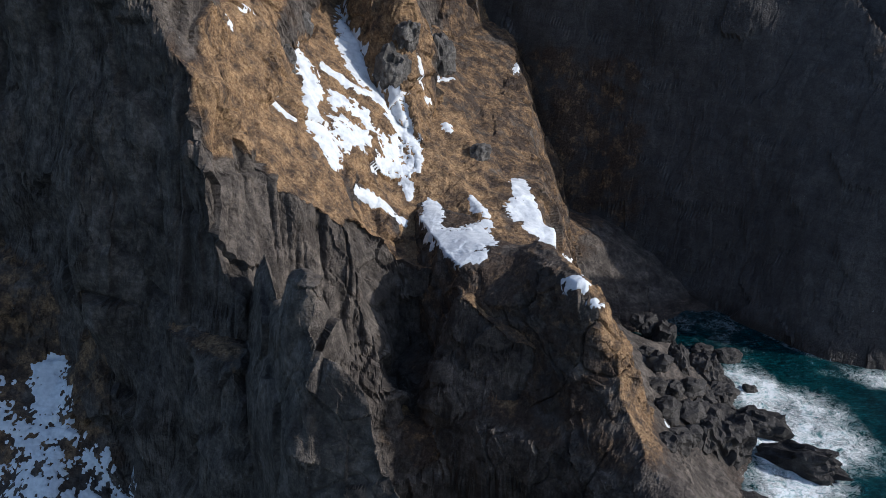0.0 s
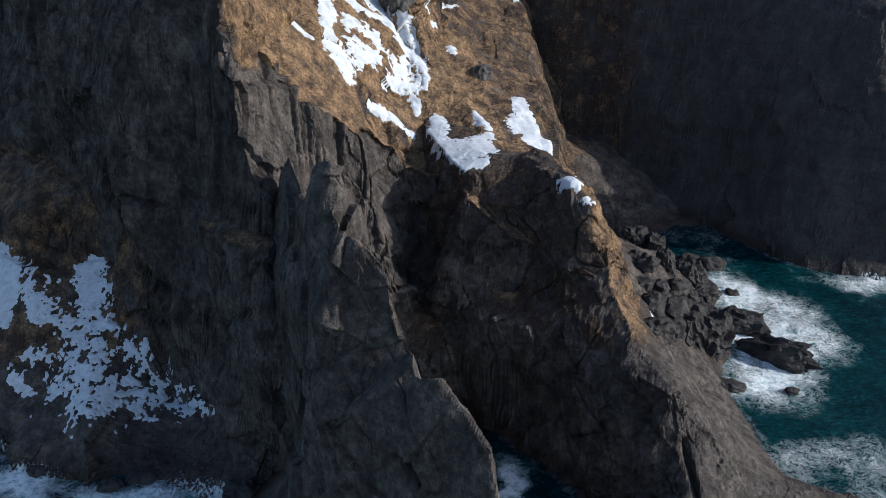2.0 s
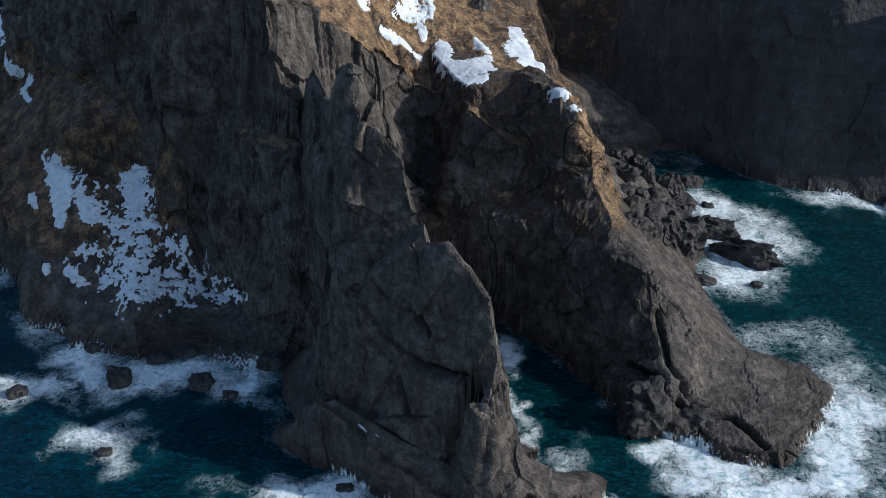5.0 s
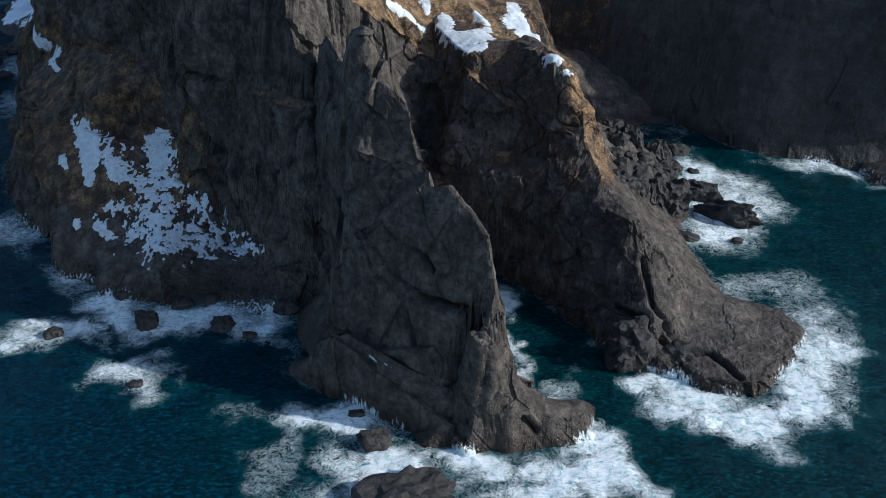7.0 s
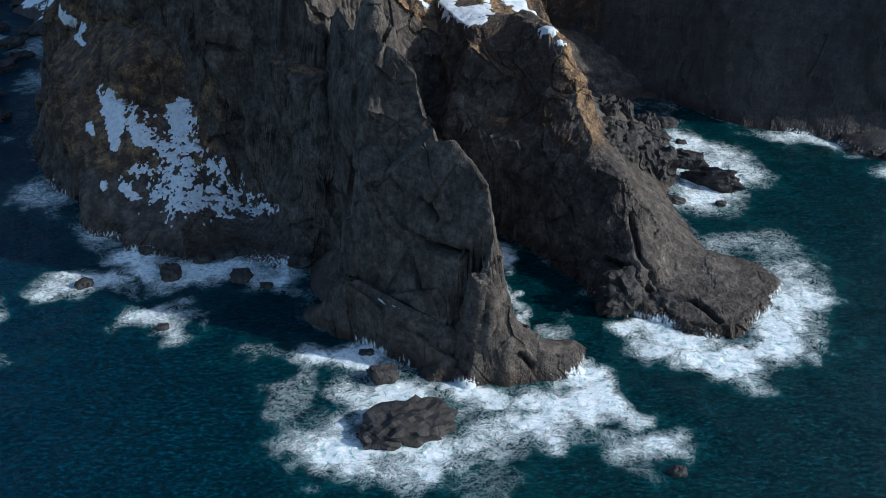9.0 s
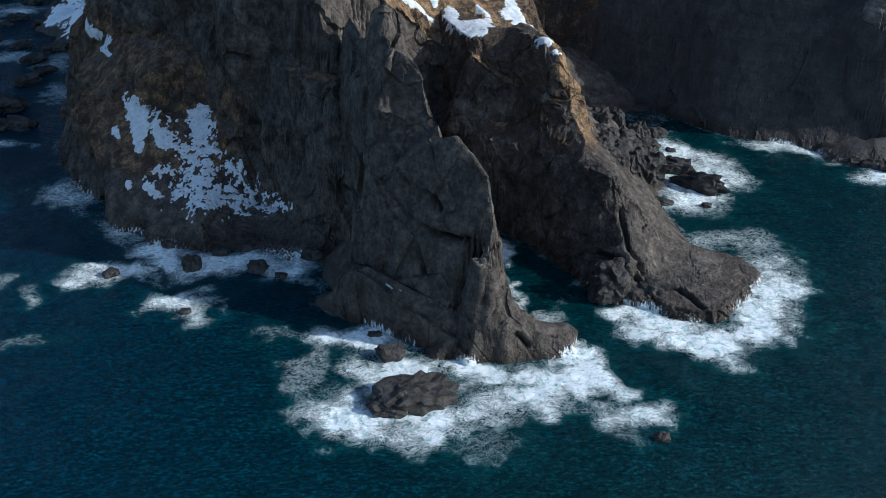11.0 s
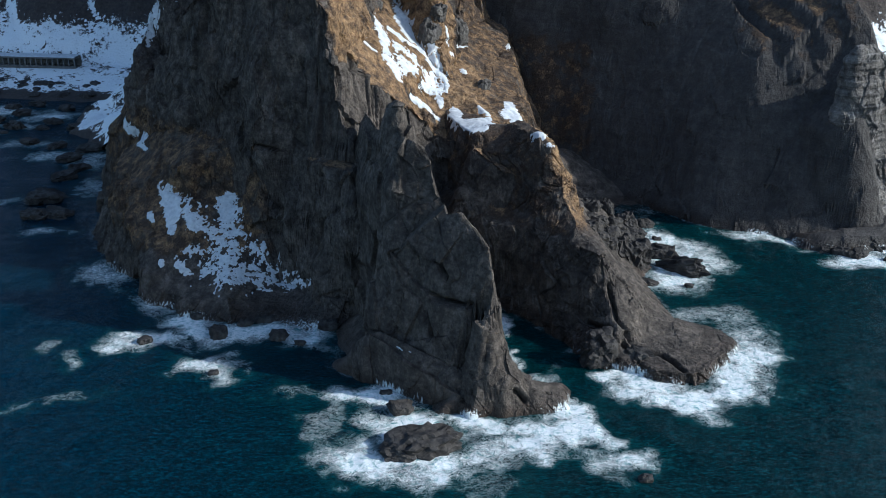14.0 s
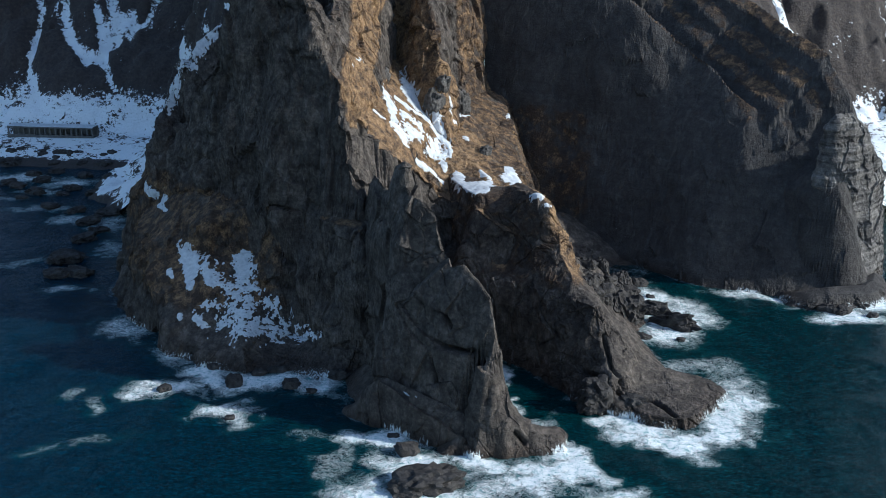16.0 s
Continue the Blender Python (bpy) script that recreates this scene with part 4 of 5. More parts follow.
def boulder(x, y, z, size, turn, tilt, seed, label, group, name="boulder", mat=None):
    """A blocky, broken rock that sits with its lower part in its ground."""
    bm = bmesh.new()
    bmesh.ops.create_icosphere(bm, subdivisions=4 if max(size) > 3.4 else 3, radius=1)
    p = np.array([v.co[:] for v in bm.verts])
    r = (np.abs(p) ** 3.4).sum(1) ** (1 / 3.4)
    p = p / r[:, None] * np.array([1, 1, 0.95])
    s = 1.25 + 0.35 * hash3(np.array(seed), np.array(3), np.array(1), 5)
    n = p / np.linalg.norm(p, axis=1)[:, None]
    big = facets(p[:, 0] * s + seed * 7.3, p[:, 1] * s, p[:, 2] * s, seed)
    mid = facets(p[:, 0] * 3.1 + seed, p[:, 1] * 3.1, p[:, 2] * 3.1, seed + 9)
    p = p + n * (0.34 * big + 0.13 * mid + 0.06 * fbm(p[:, 0] * 6, p[:, 1] * 6, p[:, 2] * 6 + seed, 3, seed))[:, None]
    p[:, 2] -= 0.18 * p[:, 0] * math.sin(seed)
    p = p * np.array(size)
    for v, c in zip(bm.verts, p):
        v.co = c
    for face in bm.faces:
        face.smooth = False
    me = bpy.data.meshes.new(name)
    bm.to_mesh(me)
    bm.free()
    me.materials.append(mat or ROCK_WET)
    ob = new(name, me)
    ob.matrix_world = pose(x, y, z, 0, tilt, turn)
    return tagged(ob, label, "rock", group)


def part(name, bm, mat, parent, label=""):
    me = bpy.data.meshes.new(name)
    bm.to_mesh(me)
    bm.free()
    me.materials.append(mat)
    ob = new(name, me)
    ob.parent = parent
    return tagged(ob, label)


def slab(size, at, bevel=0.06):
    bm = bmesh.new()
    bmesh.ops.create_cube(bm, size=1, matrix=Matrix.LocRotScale(at, None, size))
    bmesh.ops.bevel(bm, geom=bm.edges[:], offset=bevel, segments=1, affect="EDGES")
    return bm


def concrete_material():
    m, nt, b = material("weathered concrete")
    co = nt.nodes.new("ShaderNodeTexCoord").outputs["Object"]
    n = tex(nt, co, 0.5, 7, 0.7, (1, 1, 0.3))
    nt.links.new(ramp(nt, n, (0.3, (0.07, 0.068, 0.066)), (0.7, (0.16, 0.155, 0.15))), b.inputs["Base Color"])
    b.inputs["Roughness"].default_value = 0.85
    nt.links.new(bump(nt, n, 0.3, 0.1).outputs["Normal"], b.inputs["Normal"])
    return m


CONCRETE = concrete_material()


def road_gallery(m, length, label):
    """A concrete shelter over the coast road: roof, rear wall, floor, sea-side posts and a snow cover."""
    root = new("road_gallery")
    root.matrix_world = m
    n = int(length / 3.2)
    part("roof", slab((length, 9, 0.9), (0, 0, 5.6)), CONCRETE, root)
    part("rear_wall", slab((length, 0.6, 5.2), (0, 4.2, 2.6)), CONCRETE, root)
    part("road_deck", slab((length, 9, 0.6), (0, 0, -0.3)), CONCRETE, root)
    part("parapet", slab((length, 0.4, 1.3), (0, -4.2, 0.65)), CONCRETE, root)
    post = None
    for i in range(n + 1):
        at = (-length / 2 + 0.5 + i * (length - 1) / n, -4.0, 3.2)
        if post is None:
            post = part("post", slab((0.7, 0.8, 3.9), (0, 0, 0)), CONCRETE, root)
            post.location = at
        else:
            o = post.copy()
            scene.collection.objects.link(o)
            o.location = at
    xs_, ys_ = np.linspace(-length / 2, length / 2, 60), np.linspace(-4.6, 5.5, 14)
    X, Y = np.meshgrid(xs_, ys_)
    Z = 6.05 + 0.5 * np.clip((4.6 - np.abs(Y)) * 1.2, 0, 1) + 0.25 * vnoise(X / 5, Y / 3, 0.5, 4)
    j, i = np.meshgrid(np.arange(13), np.arange(59), indexing="ij")
    j, i = j.ravel(), i.ravel()
    sheet("snow_cover", np.stack([X, Y, Z], -1).reshape(-1, 3), np.stack([j * 60 + i, j * 60 + i + 1, (j + 1) * 60 + i + 1, (j + 1) * 60 + i], 1), SNOW, root)
    return tagged(root, label, "road shelter")


road_gallery(pose(-240, 441, 8.6, 0, 0.5, -4), 52, "long concrete road gallery under snow on the shore slope")
road_gallery(pose(262, 432, 8, 0, 0, 8), 46, "grey concrete road gallery on the far snowy shore")

# ---- snow ----
snow_patch([(-22.1, 236.0, 78.0, 1.88), (-20.3, 229.9, 72.1, 3.55), (-19.1, 217.8, 68.9, 3.01), (-15.9, 213.1, 65.2, 3.21), (-11.1, 211.3, 60.7, 3.32), (-8.5, 206.4, 57.3, 2.42), (-4.9, 201.5, 55.0, 1.07)], 0.45, "long white snow chute running down the grassy slope", "snow patches on the sunlit slope")
snow_patch([(-30.1, 202.0, 76.2, 1.52), (-27.2, 199.3, 72.3, 2.20), (-25.8, 195.6, 69.4, 1.82), (-25.8, 185.8, 68.5, 1.42), (-23.1, 183.4, 65.1, 2.38), (-20.3, 181.3, 62.2, 3.01), (-19.5, 177.5, 60.6, 1.48)], 0.60, "broad white snow patch on the grassy slope", "snow patches on the sunlit slope")
snow_patch([(-23.9, 205.1, 71.2, 1.07), (-18.9, 205.8, 66.8, 1.07), (-14.5, 210.0, 63.7, 1.10)], 0.50, "narrow strip of snow along a path on the slope", "snow patches on the sunlit slope")
snow_patch([(-20.6, 198.2, 66.2, 2.31), (-16.3, 200.4, 62.5, 1.87), (-15.1, 198.6, 60.7, 1.40)], 0.90, "thawing snow patch mottled with dry grass", "snow patches on the sunlit slope")
snow_patch([(-18.9, 189.1, 62.2, 2.90), (-15.9, 193.4, 60.1, 2.05)], 1.20, "thawing snow patch mottled with dry grass", "snow patches on the sunlit slope")
snow_patch([(-10.7, 199.8, 56.2, 2.59), (-8.6, 197.9, 53.5, 2.58), (-12.4, 192.6, 54.9, 1.03)], 1.20, "thawing snow patch mottled with dry grass", "snow patches on the sunlit slope")
snow_patch([(-31.2, 180.2, 71.4, 0.74), (-29.1, 179.0, 69.6, 0.84), (-27.6, 178.7, 68.3, 0.53)], 0.30, "thin white snow patch on the dry grassy slope", "snow patches on the sunlit slope")
snow_patch([(-15.2, 179.8, 54.9, 0.76), (-12.4, 182.1, 51.8, 1.21), (-10.1, 182.9, 49.3, 0.88), (-7.8, 184.3, 46.2, 1.12)], 0.50, "thin white snow patch on the dry grassy slope", "snow patches on the sunlit slope")
snow_patch([(-2.2, 188.9, 47.2, 1.48), (-1.8, 178.0, 47.3, 2.38), (1.4, 169.1, 47.3, 3.12), (5.9, 170.5, 48.0, 3.55), (8.9, 183.1, 46.1, 1.45)], 0.50, "rounded white snow bowl above the saddle edge", "snow patches on the sunlit slope")
snow_patch([(0.8, 166.8, 46.1, 1.44), (3.9, 163.7, 47.4, 1.62), (6.4, 164.4, 47.9, 1.42)], 0.30, "white lower rim of the snow bowl", "snow patches on the sunlit slope")
snow_patch([(6.5, 190.8, 48.5, 1.03), (7.7, 186.7, 47.5, 1.35), (8.8, 185.2, 46.7, 1.01)], 0.50, "thin white snow patch on the dry grassy slope", "snow patches on the sunlit slope")
snow_patch([(-5.6, 218.6, 69.3, 1.13), (-4.8, 216.9, 65.3, 1.38), (-4.1, 217.4, 63.9, 1.00)], 0.60, "thin white snow patch on the dry grassy slope", "snow patches on the sunlit slope")
snow_patch([(-3.2, 216.0, 60.7, 1.38), (-2.4, 217.1, 59.1, 1.14)], 0.50, "small white snow remnant in dry grass", "snow patches on the sunlit slope")
snow_patch([(-1.5, 236.2, 59.6, 1.23), (2.6, 238.8, 59.1, 0.83)], 0.60, "small white snow remnant in dry grass", "snow patches on the sunlit slope")
snow_patch([(1.1, 216.1, 55.0, 1.01), (1.7, 214.1, 54.3, 1.00)], 0.50, "small white snow remnant in dry grass", "snow patches on the sunlit slope")
snow_patch([(-37.3, 179.2, 86.9, 1.35), (-37.6, 177.0, 86.8, 0.92)], 0.50, "thin white snow patch on the dry grassy slope", "snow patches on the sunlit slope")
snow_patch([(-37.1, 184.0, 88.4, 1.70), (-36.4, 185.4, 87.1, 1.50)], 0.70, "thin white snow patch on the dry grassy slope", "snow patches on the sunlit slope")
snow_patch([(-30.5, 205.7, 83.0, 1.06), (-29.9, 207.8, 82.2, 0.83)], 0.50, "small white snow remnant in dry grass", "snow patches on the sunlit slope")
snow_patch([(-6.8, 192.9, 50.5, 1.04), (-6.3, 190.9, 48.9, 0.92)], 0.60, "small white snow remnant in dry grass", "snow patches on the sunlit slope")
snow_patch([(-5.5, 202.1, 55.3, 0.83), (-4.6, 196.2, 52.3, 0.58)], 0.50, "small white snow remnant in dry grass", "snow patches on the sunlit slope")
snow_patch([(35.2, 269.8, 34.8, 1.75), (34.5, 269.3, 32.0, 1.28)], 0.60, "small snow remnant on the brown heath slope", "")
snow_patch([(33.0, 268.5, 26.8, 1.28), (32.8, 268.3, 25.3, 0.96)], 0.60, "small snow remnant on the brown heath slope", "")
snow_patch([(20.3, 261.3, 55.2, 1.36), (23.3, 276.0, 51.4, 0.95)], 0.60, "small snow remnant on the brown heath slope", "")
snow_patch([(35.6, 275.6, 48.3, 1.12), (37.1, 274.7, 47.4, 0.96)], 0.70, "small snow remnant on the brown heath slope", "")
snow_patch([(21.1, 237.7, 52.1, 1.11), (20.9, 217.6, 48.2, 0.90)], 0.90, "small snow remnant on the brown heath slope", "")
snow_patch([(15.5, 213.4, 49.8, 1.14), (16.9, 205.3, 47.4, 1.72), (17.2, 195.5, 46.2, 2.83), (17.6, 189.3, 44.5, 3.91), (19.0, 185.2, 43.2, 3.63), (23.5, 188.4, 37.9, 2.10), (28.8, 201.9, 27.5, 1.01)], 0.35, "wide tongue of snow filling the shaded gully", "")
snow_patch([(22.3, 151.2, 49.1, 1.43), (23.3, 150.0, 49.4, 0.95)], 0.60, "small snow patch on the golden crest of the arm", "")
snow_patch([(25.5, 147.3, 47.5, 0.85), (26.1, 147.5, 46.8, 0.66)], 0.60, "small snow patch on the golden crest of the arm", "")
snow_patch([(-11.1, 169.1, 43.3, 0.95), (-10.7, 169.5, 43.7, 0.74)], 0.50, "small snow patch beside the rock pillar", "snow patches on the sunlit slope")
snow_patch([(-47.4, 151.8, 48.0, 0.79), (-45.2, 150.1, 49.6, 0.87), (-43.8, 149.5, 50.1, 0.58)], 0.40, "small blue-shaded snow patch on the cliff ledge", "")
snow_patch([(-96.0, 170.6, 27.4, 1.16), (-93.6, 167.1, 25.3, 2.46), (-91.4, 162.7, 23.4, 2.74), (-90.8, 158.7, 20.5, 2.08), (-90.3, 155.3, 17.4, 0.95)], 0.35, "smooth white snow strip on the buttress", "snow on the seaward buttress")
snow_patch([(-87.1, 162.7, 25.9, 1.20), (-85.3, 158.1, 22.5, 2.05), (-81.9, 156.3, 21.0, 2.50), (-77.3, 154.0, 18.5, 2.63)], 1.90, "ragged snow field broken by dark rocks", "snow on the seaward buttress")
snow_patch([(-73.0, 165.5, 26.1, 2.05), (-74.2, 162.4, 23.8, 2.51), (-73.3, 158.0, 20.8, 2.33)], 0.70, "clean snow patch at the head of the snow field", "snow on the seaward buttress")
snow_patch([(-72.1, 154.9, 18.3, 3.08), (-71.5, 149.4, 14.9, 3.50), (-73.8, 145.5, 11.5, 3.79), (-70.6, 140.9, 9.5, 3.36)], 2.00, "ragged snow field broken by dark rocks", "snow on the seaward buttress")
snow_patch([(-84.0, 149.4, 13.7, 1.56), (-79.8, 147.2, 10.8, 2.47), (-75.0, 144.0, 9.9, 3.34), (-68.7, 141.2, 9.2, 3.28), (-64.9, 143.4, 7.7, 3.31), (-62.1, 142.3, 4.9, 1.65)], 1.90, "ragged snow field broken by dark rocks", "snow on the seaward buttress")
snow_patch([(-63.9, 151.4, 15.3, 2.27), (-59.9, 150.1, 10.9, 2.58), (-54.5, 148.8, 8.2, 2.27), (-53.7, 146.4, 4.5, 1.96)], 2.60, "speckled thin snow between dark rocks", "snow on the seaward buttress")
snow_patch([(-58.2, 145.0, 4.2, 1.97), (-49.8, 143.5, 4.8, 1.34), (-44.4, 138.8, 7.3, 1.01)], 1.80, "speckled thin snow between dark rocks", "snow on the seaward buttress")
snow_patch([(-86.4, 145.9, 10.0, 1.24), (-83.4, 144.4, 8.0, 1.08)], 0.80, "small snow patch on the buttress", "snow on the seaward buttress")
snow_patch([(-91.8, 147.2, 10.5, 0.63), (-91.5, 146.3, 9.6, 0.55)], 0.50, "small snow patch on the buttress", "snow on the seaward buttress")
snow_patch([(-109.1, 202.3, 36.0, 0.86), (-109.5, 198.5, 33.5, 1.37), (-105.4, 190.1, 33.2, 0.67)], 0.60, "small snow patch on the buttress", "snow on the seaward buttress")
snow_patch([(-99.0, 163.7, 20.5, 0.78), (-97.3, 160.2, 19.2, 0.77)], 0.60, "small snow patch on the buttress", "snow on the seaward buttress")
snow_patch([(-119.2, 211.8, 37.4, 1.43), (-113.9, 204.5, 35.6, 1.05)], 1.20, "small snow patch on the buttress", "snow on the seaward buttress")
snow_patch([(66.1, 239.4, 1.3, 0.53), (66.0, 237.5, 0.5, 0.52)], 0.50, "small snow patch at the foot of the shaded wall", "")
snow_patch([(61.5, 222.2, 1.0, 0.67), (63.8, 221.9, 0.4, 0.59)], 0.70, "small snow patch at the foot of the shaded wall", "")
snow_patch([(-5.3, 99.8, 45.3, 0.38), (-5.9, 145.8, 12.0, 0.66)], 0.50, "snow lodged in the cleft of the rock fin", "")
snow_patch([(-17.0, 99.3, 29.1, 0.22), (-14.8, 97.8, 26.2, 0.22), (-12.9, 95.9, 24.7, 0.24), (-11.3, 94.7, 24.4, 0.22)], 0.70, "thin snow in a crack of the rock fin", "snow on the rock fin")
snow_patch([(0.6, 86.0, 26.7, 0.22), (1.6, 85.4, 25.8, 0.22)], 0.40, "thin snow in a crack of the rock fin", "snow on the rock fin")
snow_patch([(-17.6, 90.7, 11.1, 0.22), (-15.9, 89.1, 10.6, 0.22)], 0.40, "thin snow in a crack of the rock fin", "snow on the rock fin")
snow_patch([(-14.3, 88.2, 10.8, 0.22), (-12.8, 87.2, 10.7, 0.22)], 0.40, "thin snow in a crack of the rock fin", "snow on the rock fin")
snow_patch([(42.4, 158.0, 16.5, 0.9), (42.0, 154.0, 17.2, 0.8)], 0.50, "snow patch lodged between boulders", "")
snow_patch([(-100.4, 231.7, 85.8, 2.69), (-102.5, 229.9, 79.6, 2.24)], 1.00, "ragged snow on the dark ridge crest", "snow on the landward ridge")
snow_patch([(-93.5, 235.0, 92.0, 2.4), (-97.0, 233.6, 89.5, 2.7), (-101.5, 232.0, 85.5, 2.2)], 1.00, "ragged snow on the dark ridge crest", "snow on the landward ridge")
snow_patch([(-114.2, 214.4, 56.7, 0.88), (-113.3, 212.9, 54.9, 0.87)], 0.60, "small snow remnant on the dark ridge", "snow on the landward ridge")
snow_patch([(-108.3, 201.6, 36.2, 1.07), (-107.4, 194.9, 33.8, 1.27)], 0.60, "small snow patch on the buttress", "snow on the seaward buttress")
snow_patch([(0.7, 174.1, 47.5, 2.98), (5.4, 175.1, 47.7, 2.99)], 0.50, "white heart of the snow bowl above the saddle edge", "snow patches on the sunlit slope")
snow_patch([(-104.5, 231.0, 81.5, 2.6), (-107.0, 230.0, 76.0, 2.4), (-109.5, 228.5, 70.0, 1.8), (-111.5, 222.0, 62.5, 1.1)], 1.00, "ragged snow on the dark ridge crest", "snow on the landward ridge")
base = 0
flat, quads = [], []
for p, f in SPECKS:
    flat.append(p)
    quads.append(f + base)
    base += len(p)
tagged(sheet("snow_specks", np.concatenate(flat), np.concatenate(quads), SNOW), "scattered small remnants of white snow on rock and grass", "snow", kind="stuff")


# ---- boulders ----
boulder(-69.2, 118.3, 0.0, (2.4, 2.0, 3.0), 10, 0, 1, "dark wet boulder standing in foam", "boulders in the surf")
boulder(-52.1, 116.8, 0.0, (2.5, 1.9, 2.4), -15, 0, 2, "dark wet boulder standing in foam", "boulders in the surf")
boulder(-45.7, 113.4, 0.0, (1.5, 1.0, 1.0), 0, 0, 3, "low dark boulder awash in foam", "boulders in the surf")
boulder(-89.4, 114.8, 0.0, (2.0, 1.6, 1.3), 20, 0, 4, "brown boulder awash in foam", "boulders in the surf")
boulder(-63.3, 125.6, 0.0, (2.2, 1.3, 1.5), 0, 0, 5, "dark wet boulder at the cliff foot", "boulders in the surf")
boulder(-57.6, 127.6, 0.0, (3.0, 1.6, 1.8), 0, 0, 6, "dark wet boulder at the cliff foot", "boulders in the surf")
boulder(-78.0, 130.2, 0.0, (2.0, 1.6, 1.6), 0, 0, 16, "dark wet boulder at the cliff foot", "boulders in the surf")
boulder(-38.8, 124.0, 0.0, (3.2, 2.0, 2.2), 0, 0, 17, "dark wet boulder at the cliff foot", "boulders in the surf")
boulder(-66.4, 96.5, 0.0, (1.3, 1.0, 0.8), 0, 0, 18, "low dark boulder awash in foam", "boulders in the surf")
boulder(-16.2, 77.7, 0.0, (3.0, 2.2, 2.6), 5, 0, 7, "pointed dark boulder in white surf", "boulders in the surf")
boulder(-10.2, 62.8, -0.4, (8.8, 5.4, 4.0), 12, 6, 23, "broad dark sea rock ringed by surf", "boulders in the surf")
boulder(-16.0, 58.7, 0.0, (4.2, 2.6, 2.2), -10, 0, 9, "low dark block beside the sea rock", "boulders in the surf")
boulder(-20.3, 86.3, 0.0, (1.6, 1.0, 0.8), 0, 0, 10, "low dark boulder awash in foam", "boulders in the surf")
boulder(38.9, 48.6, 0.0, (1.6, 1.2, 1.3), 0, 0, 11, "low dark boulder awash in foam", "boulders in the surf")
boulder(71.8, 166.4, 0.0, (8.2, 3.0, 3.6), -38, -12, 12, "long tilted dark slab in the surf", "boulders in the surf")
boulder(67.3, 179.0, 0.0, (6.0, 3.4, 3.6), -25, -8, 13, "bedded dark block in the surf", "boulders in the surf")
boulder(59.8, 155.0, 0.0, (3.0, 1.8, 1.4), -10, 0, 14, "low dark rock awash in foam", "boulders in the surf")
boulder(72.0, 153.6, 0.0, (1.4, 1.0, 0.8), 0, 0, 15, "low dark rock awash in foam", "boulders in the surf")
boulder(67.6, 206.3, 0.0, (3.2, 2.0, 2.6), 0, 0, 19, "dark wet boulder at the back of the bay", "boulders in the surf")
boulder(62.5, 209.8, 0.0, (2.4, 2.0, 1.8), 0, 0, 20, "dark wet boulder at the back of the bay", "boulders in the surf")
boulder(69.4, 193.2, 0.0, (1.6, 1.2, 1.0), 0, 0, 21, "low dark rock awash in foam", "boulders in the surf")
boulder(36.2, 103.2, 3.5, (4.4, 4.0, 4.6), 10, 8, 60, "rounded dark block at the foot of the arm", "blocks at the foot of the arm")
boulder(46.5, 101.5, 3.2, (3.4, 2.0, 1.8), -32, 12, 61, "long dark slab lying at the foot of the arm", "blocks at the foot of the arm")
boulder(57.2, 189.9, 7.3, (4.0, 3.4, 4.0), -60, -22, 300, "grey angular boulder in the heap beside the arm", "boulders heaped beside the arm")
boulder(59.1, 183.7, 4.6, (3.5, 3.0, 3.0), 7, 15, 301, "grey angular boulder in the heap beside the arm", "boulders heaped beside the arm")
boulder(56.0, 168.2, 4.3, (5.2, 4.4, 6.1), -46, 8, 302, "grey angular boulder in the heap beside the arm", "boulders heaped beside the arm")
boulder(62.0, 177.2, -0.0, (3.0, 2.5, 3.5), 21, 1, 303, "grey angular boulder in the heap beside the arm", "boulders heaped beside the arm")
boulder(49.4, 181.8, 14.2, (2.1, 1.8, 4.4), -32, -6, 304, "grey angular boulder in the heap beside the arm", "boulders heaped beside the arm")
boulder(48.1, 166.2, 11.9, (3.2, 2.7, 2.8), 35, -13, 305, "grey angular boulder in the heap beside the arm", "boulders heaped beside the arm")
boulder(42.2, 160.3, 16.6, (2.7, 2.3, 3.1), -18, -20, 306, "grey angular boulder in the heap beside the arm", "boulders heaped beside the arm")
boulder(51.4, 170.1, 9.8, (2.3, 2.0, 2.8), 49, 17, 307, "grey angular boulder in the heap beside the arm", "boulders heaped beside the arm")
boulder(54.0, 214.5, 1.7, (2.4, 2.1, 3.3), -4, 10, 308, "grey angular boulder in the heap beside the arm", "boulders heaped beside the arm")
boulder(61.0, 188.6, 4.4, (2.5, 2.2, 2.0), -57, 3, 309, "grey angular boulder in the heap beside the arm", "boulders heaped beside the arm")
boulder(43.1, 153.2, 15.5, (2.6, 2.2, 2.6), 10, -4, 310, "grey angular boulder in the heap beside the arm", "boulders heaped beside the arm")
boulder(56.7, 176.2, 4.8, (2.9, 2.5, 2.4), -43, -11, 311, "grey angular boulder in the heap beside the arm", "boulders heaped beside the arm")
boulder(50.1, 216.5, 3.7, (2.4, 2.1, 2.4), 24, -18, 312, "grey angular boulder in the heap beside the arm", "boulders heaped beside the arm")
boulder(43.7, 175.9, 18.0, (2.3, 2.0, 2.6), -29, 19, 313, "grey angular boulder in the heap beside the arm", "boulders heaped beside the arm")
boulder(50.4, 174.1, 12.8, (2.6, 2.2, 2.4), 38, 12, 314, "grey angular boulder in the heap beside the arm", "boulders heaped beside the arm")
boulder(54.1, 177.3, 8.7, (2.4, 2.1, 2.4), -15, 5, 315, "grey angular boulder in the heap beside the arm", "boulders heaped beside the arm")
boulder(45.7, 170.4, 14.9, (2.3, 2.0, 2.3), 52, -2, 316, "grey angular boulder in the heap beside the arm", "boulders heaped beside the arm")
boulder(47.2, 160.9, 10.6, (2.7, 2.3, 2.7), -1, -9, 317, "grey angular boulder in the heap beside the arm", "boulders heaped beside the arm")
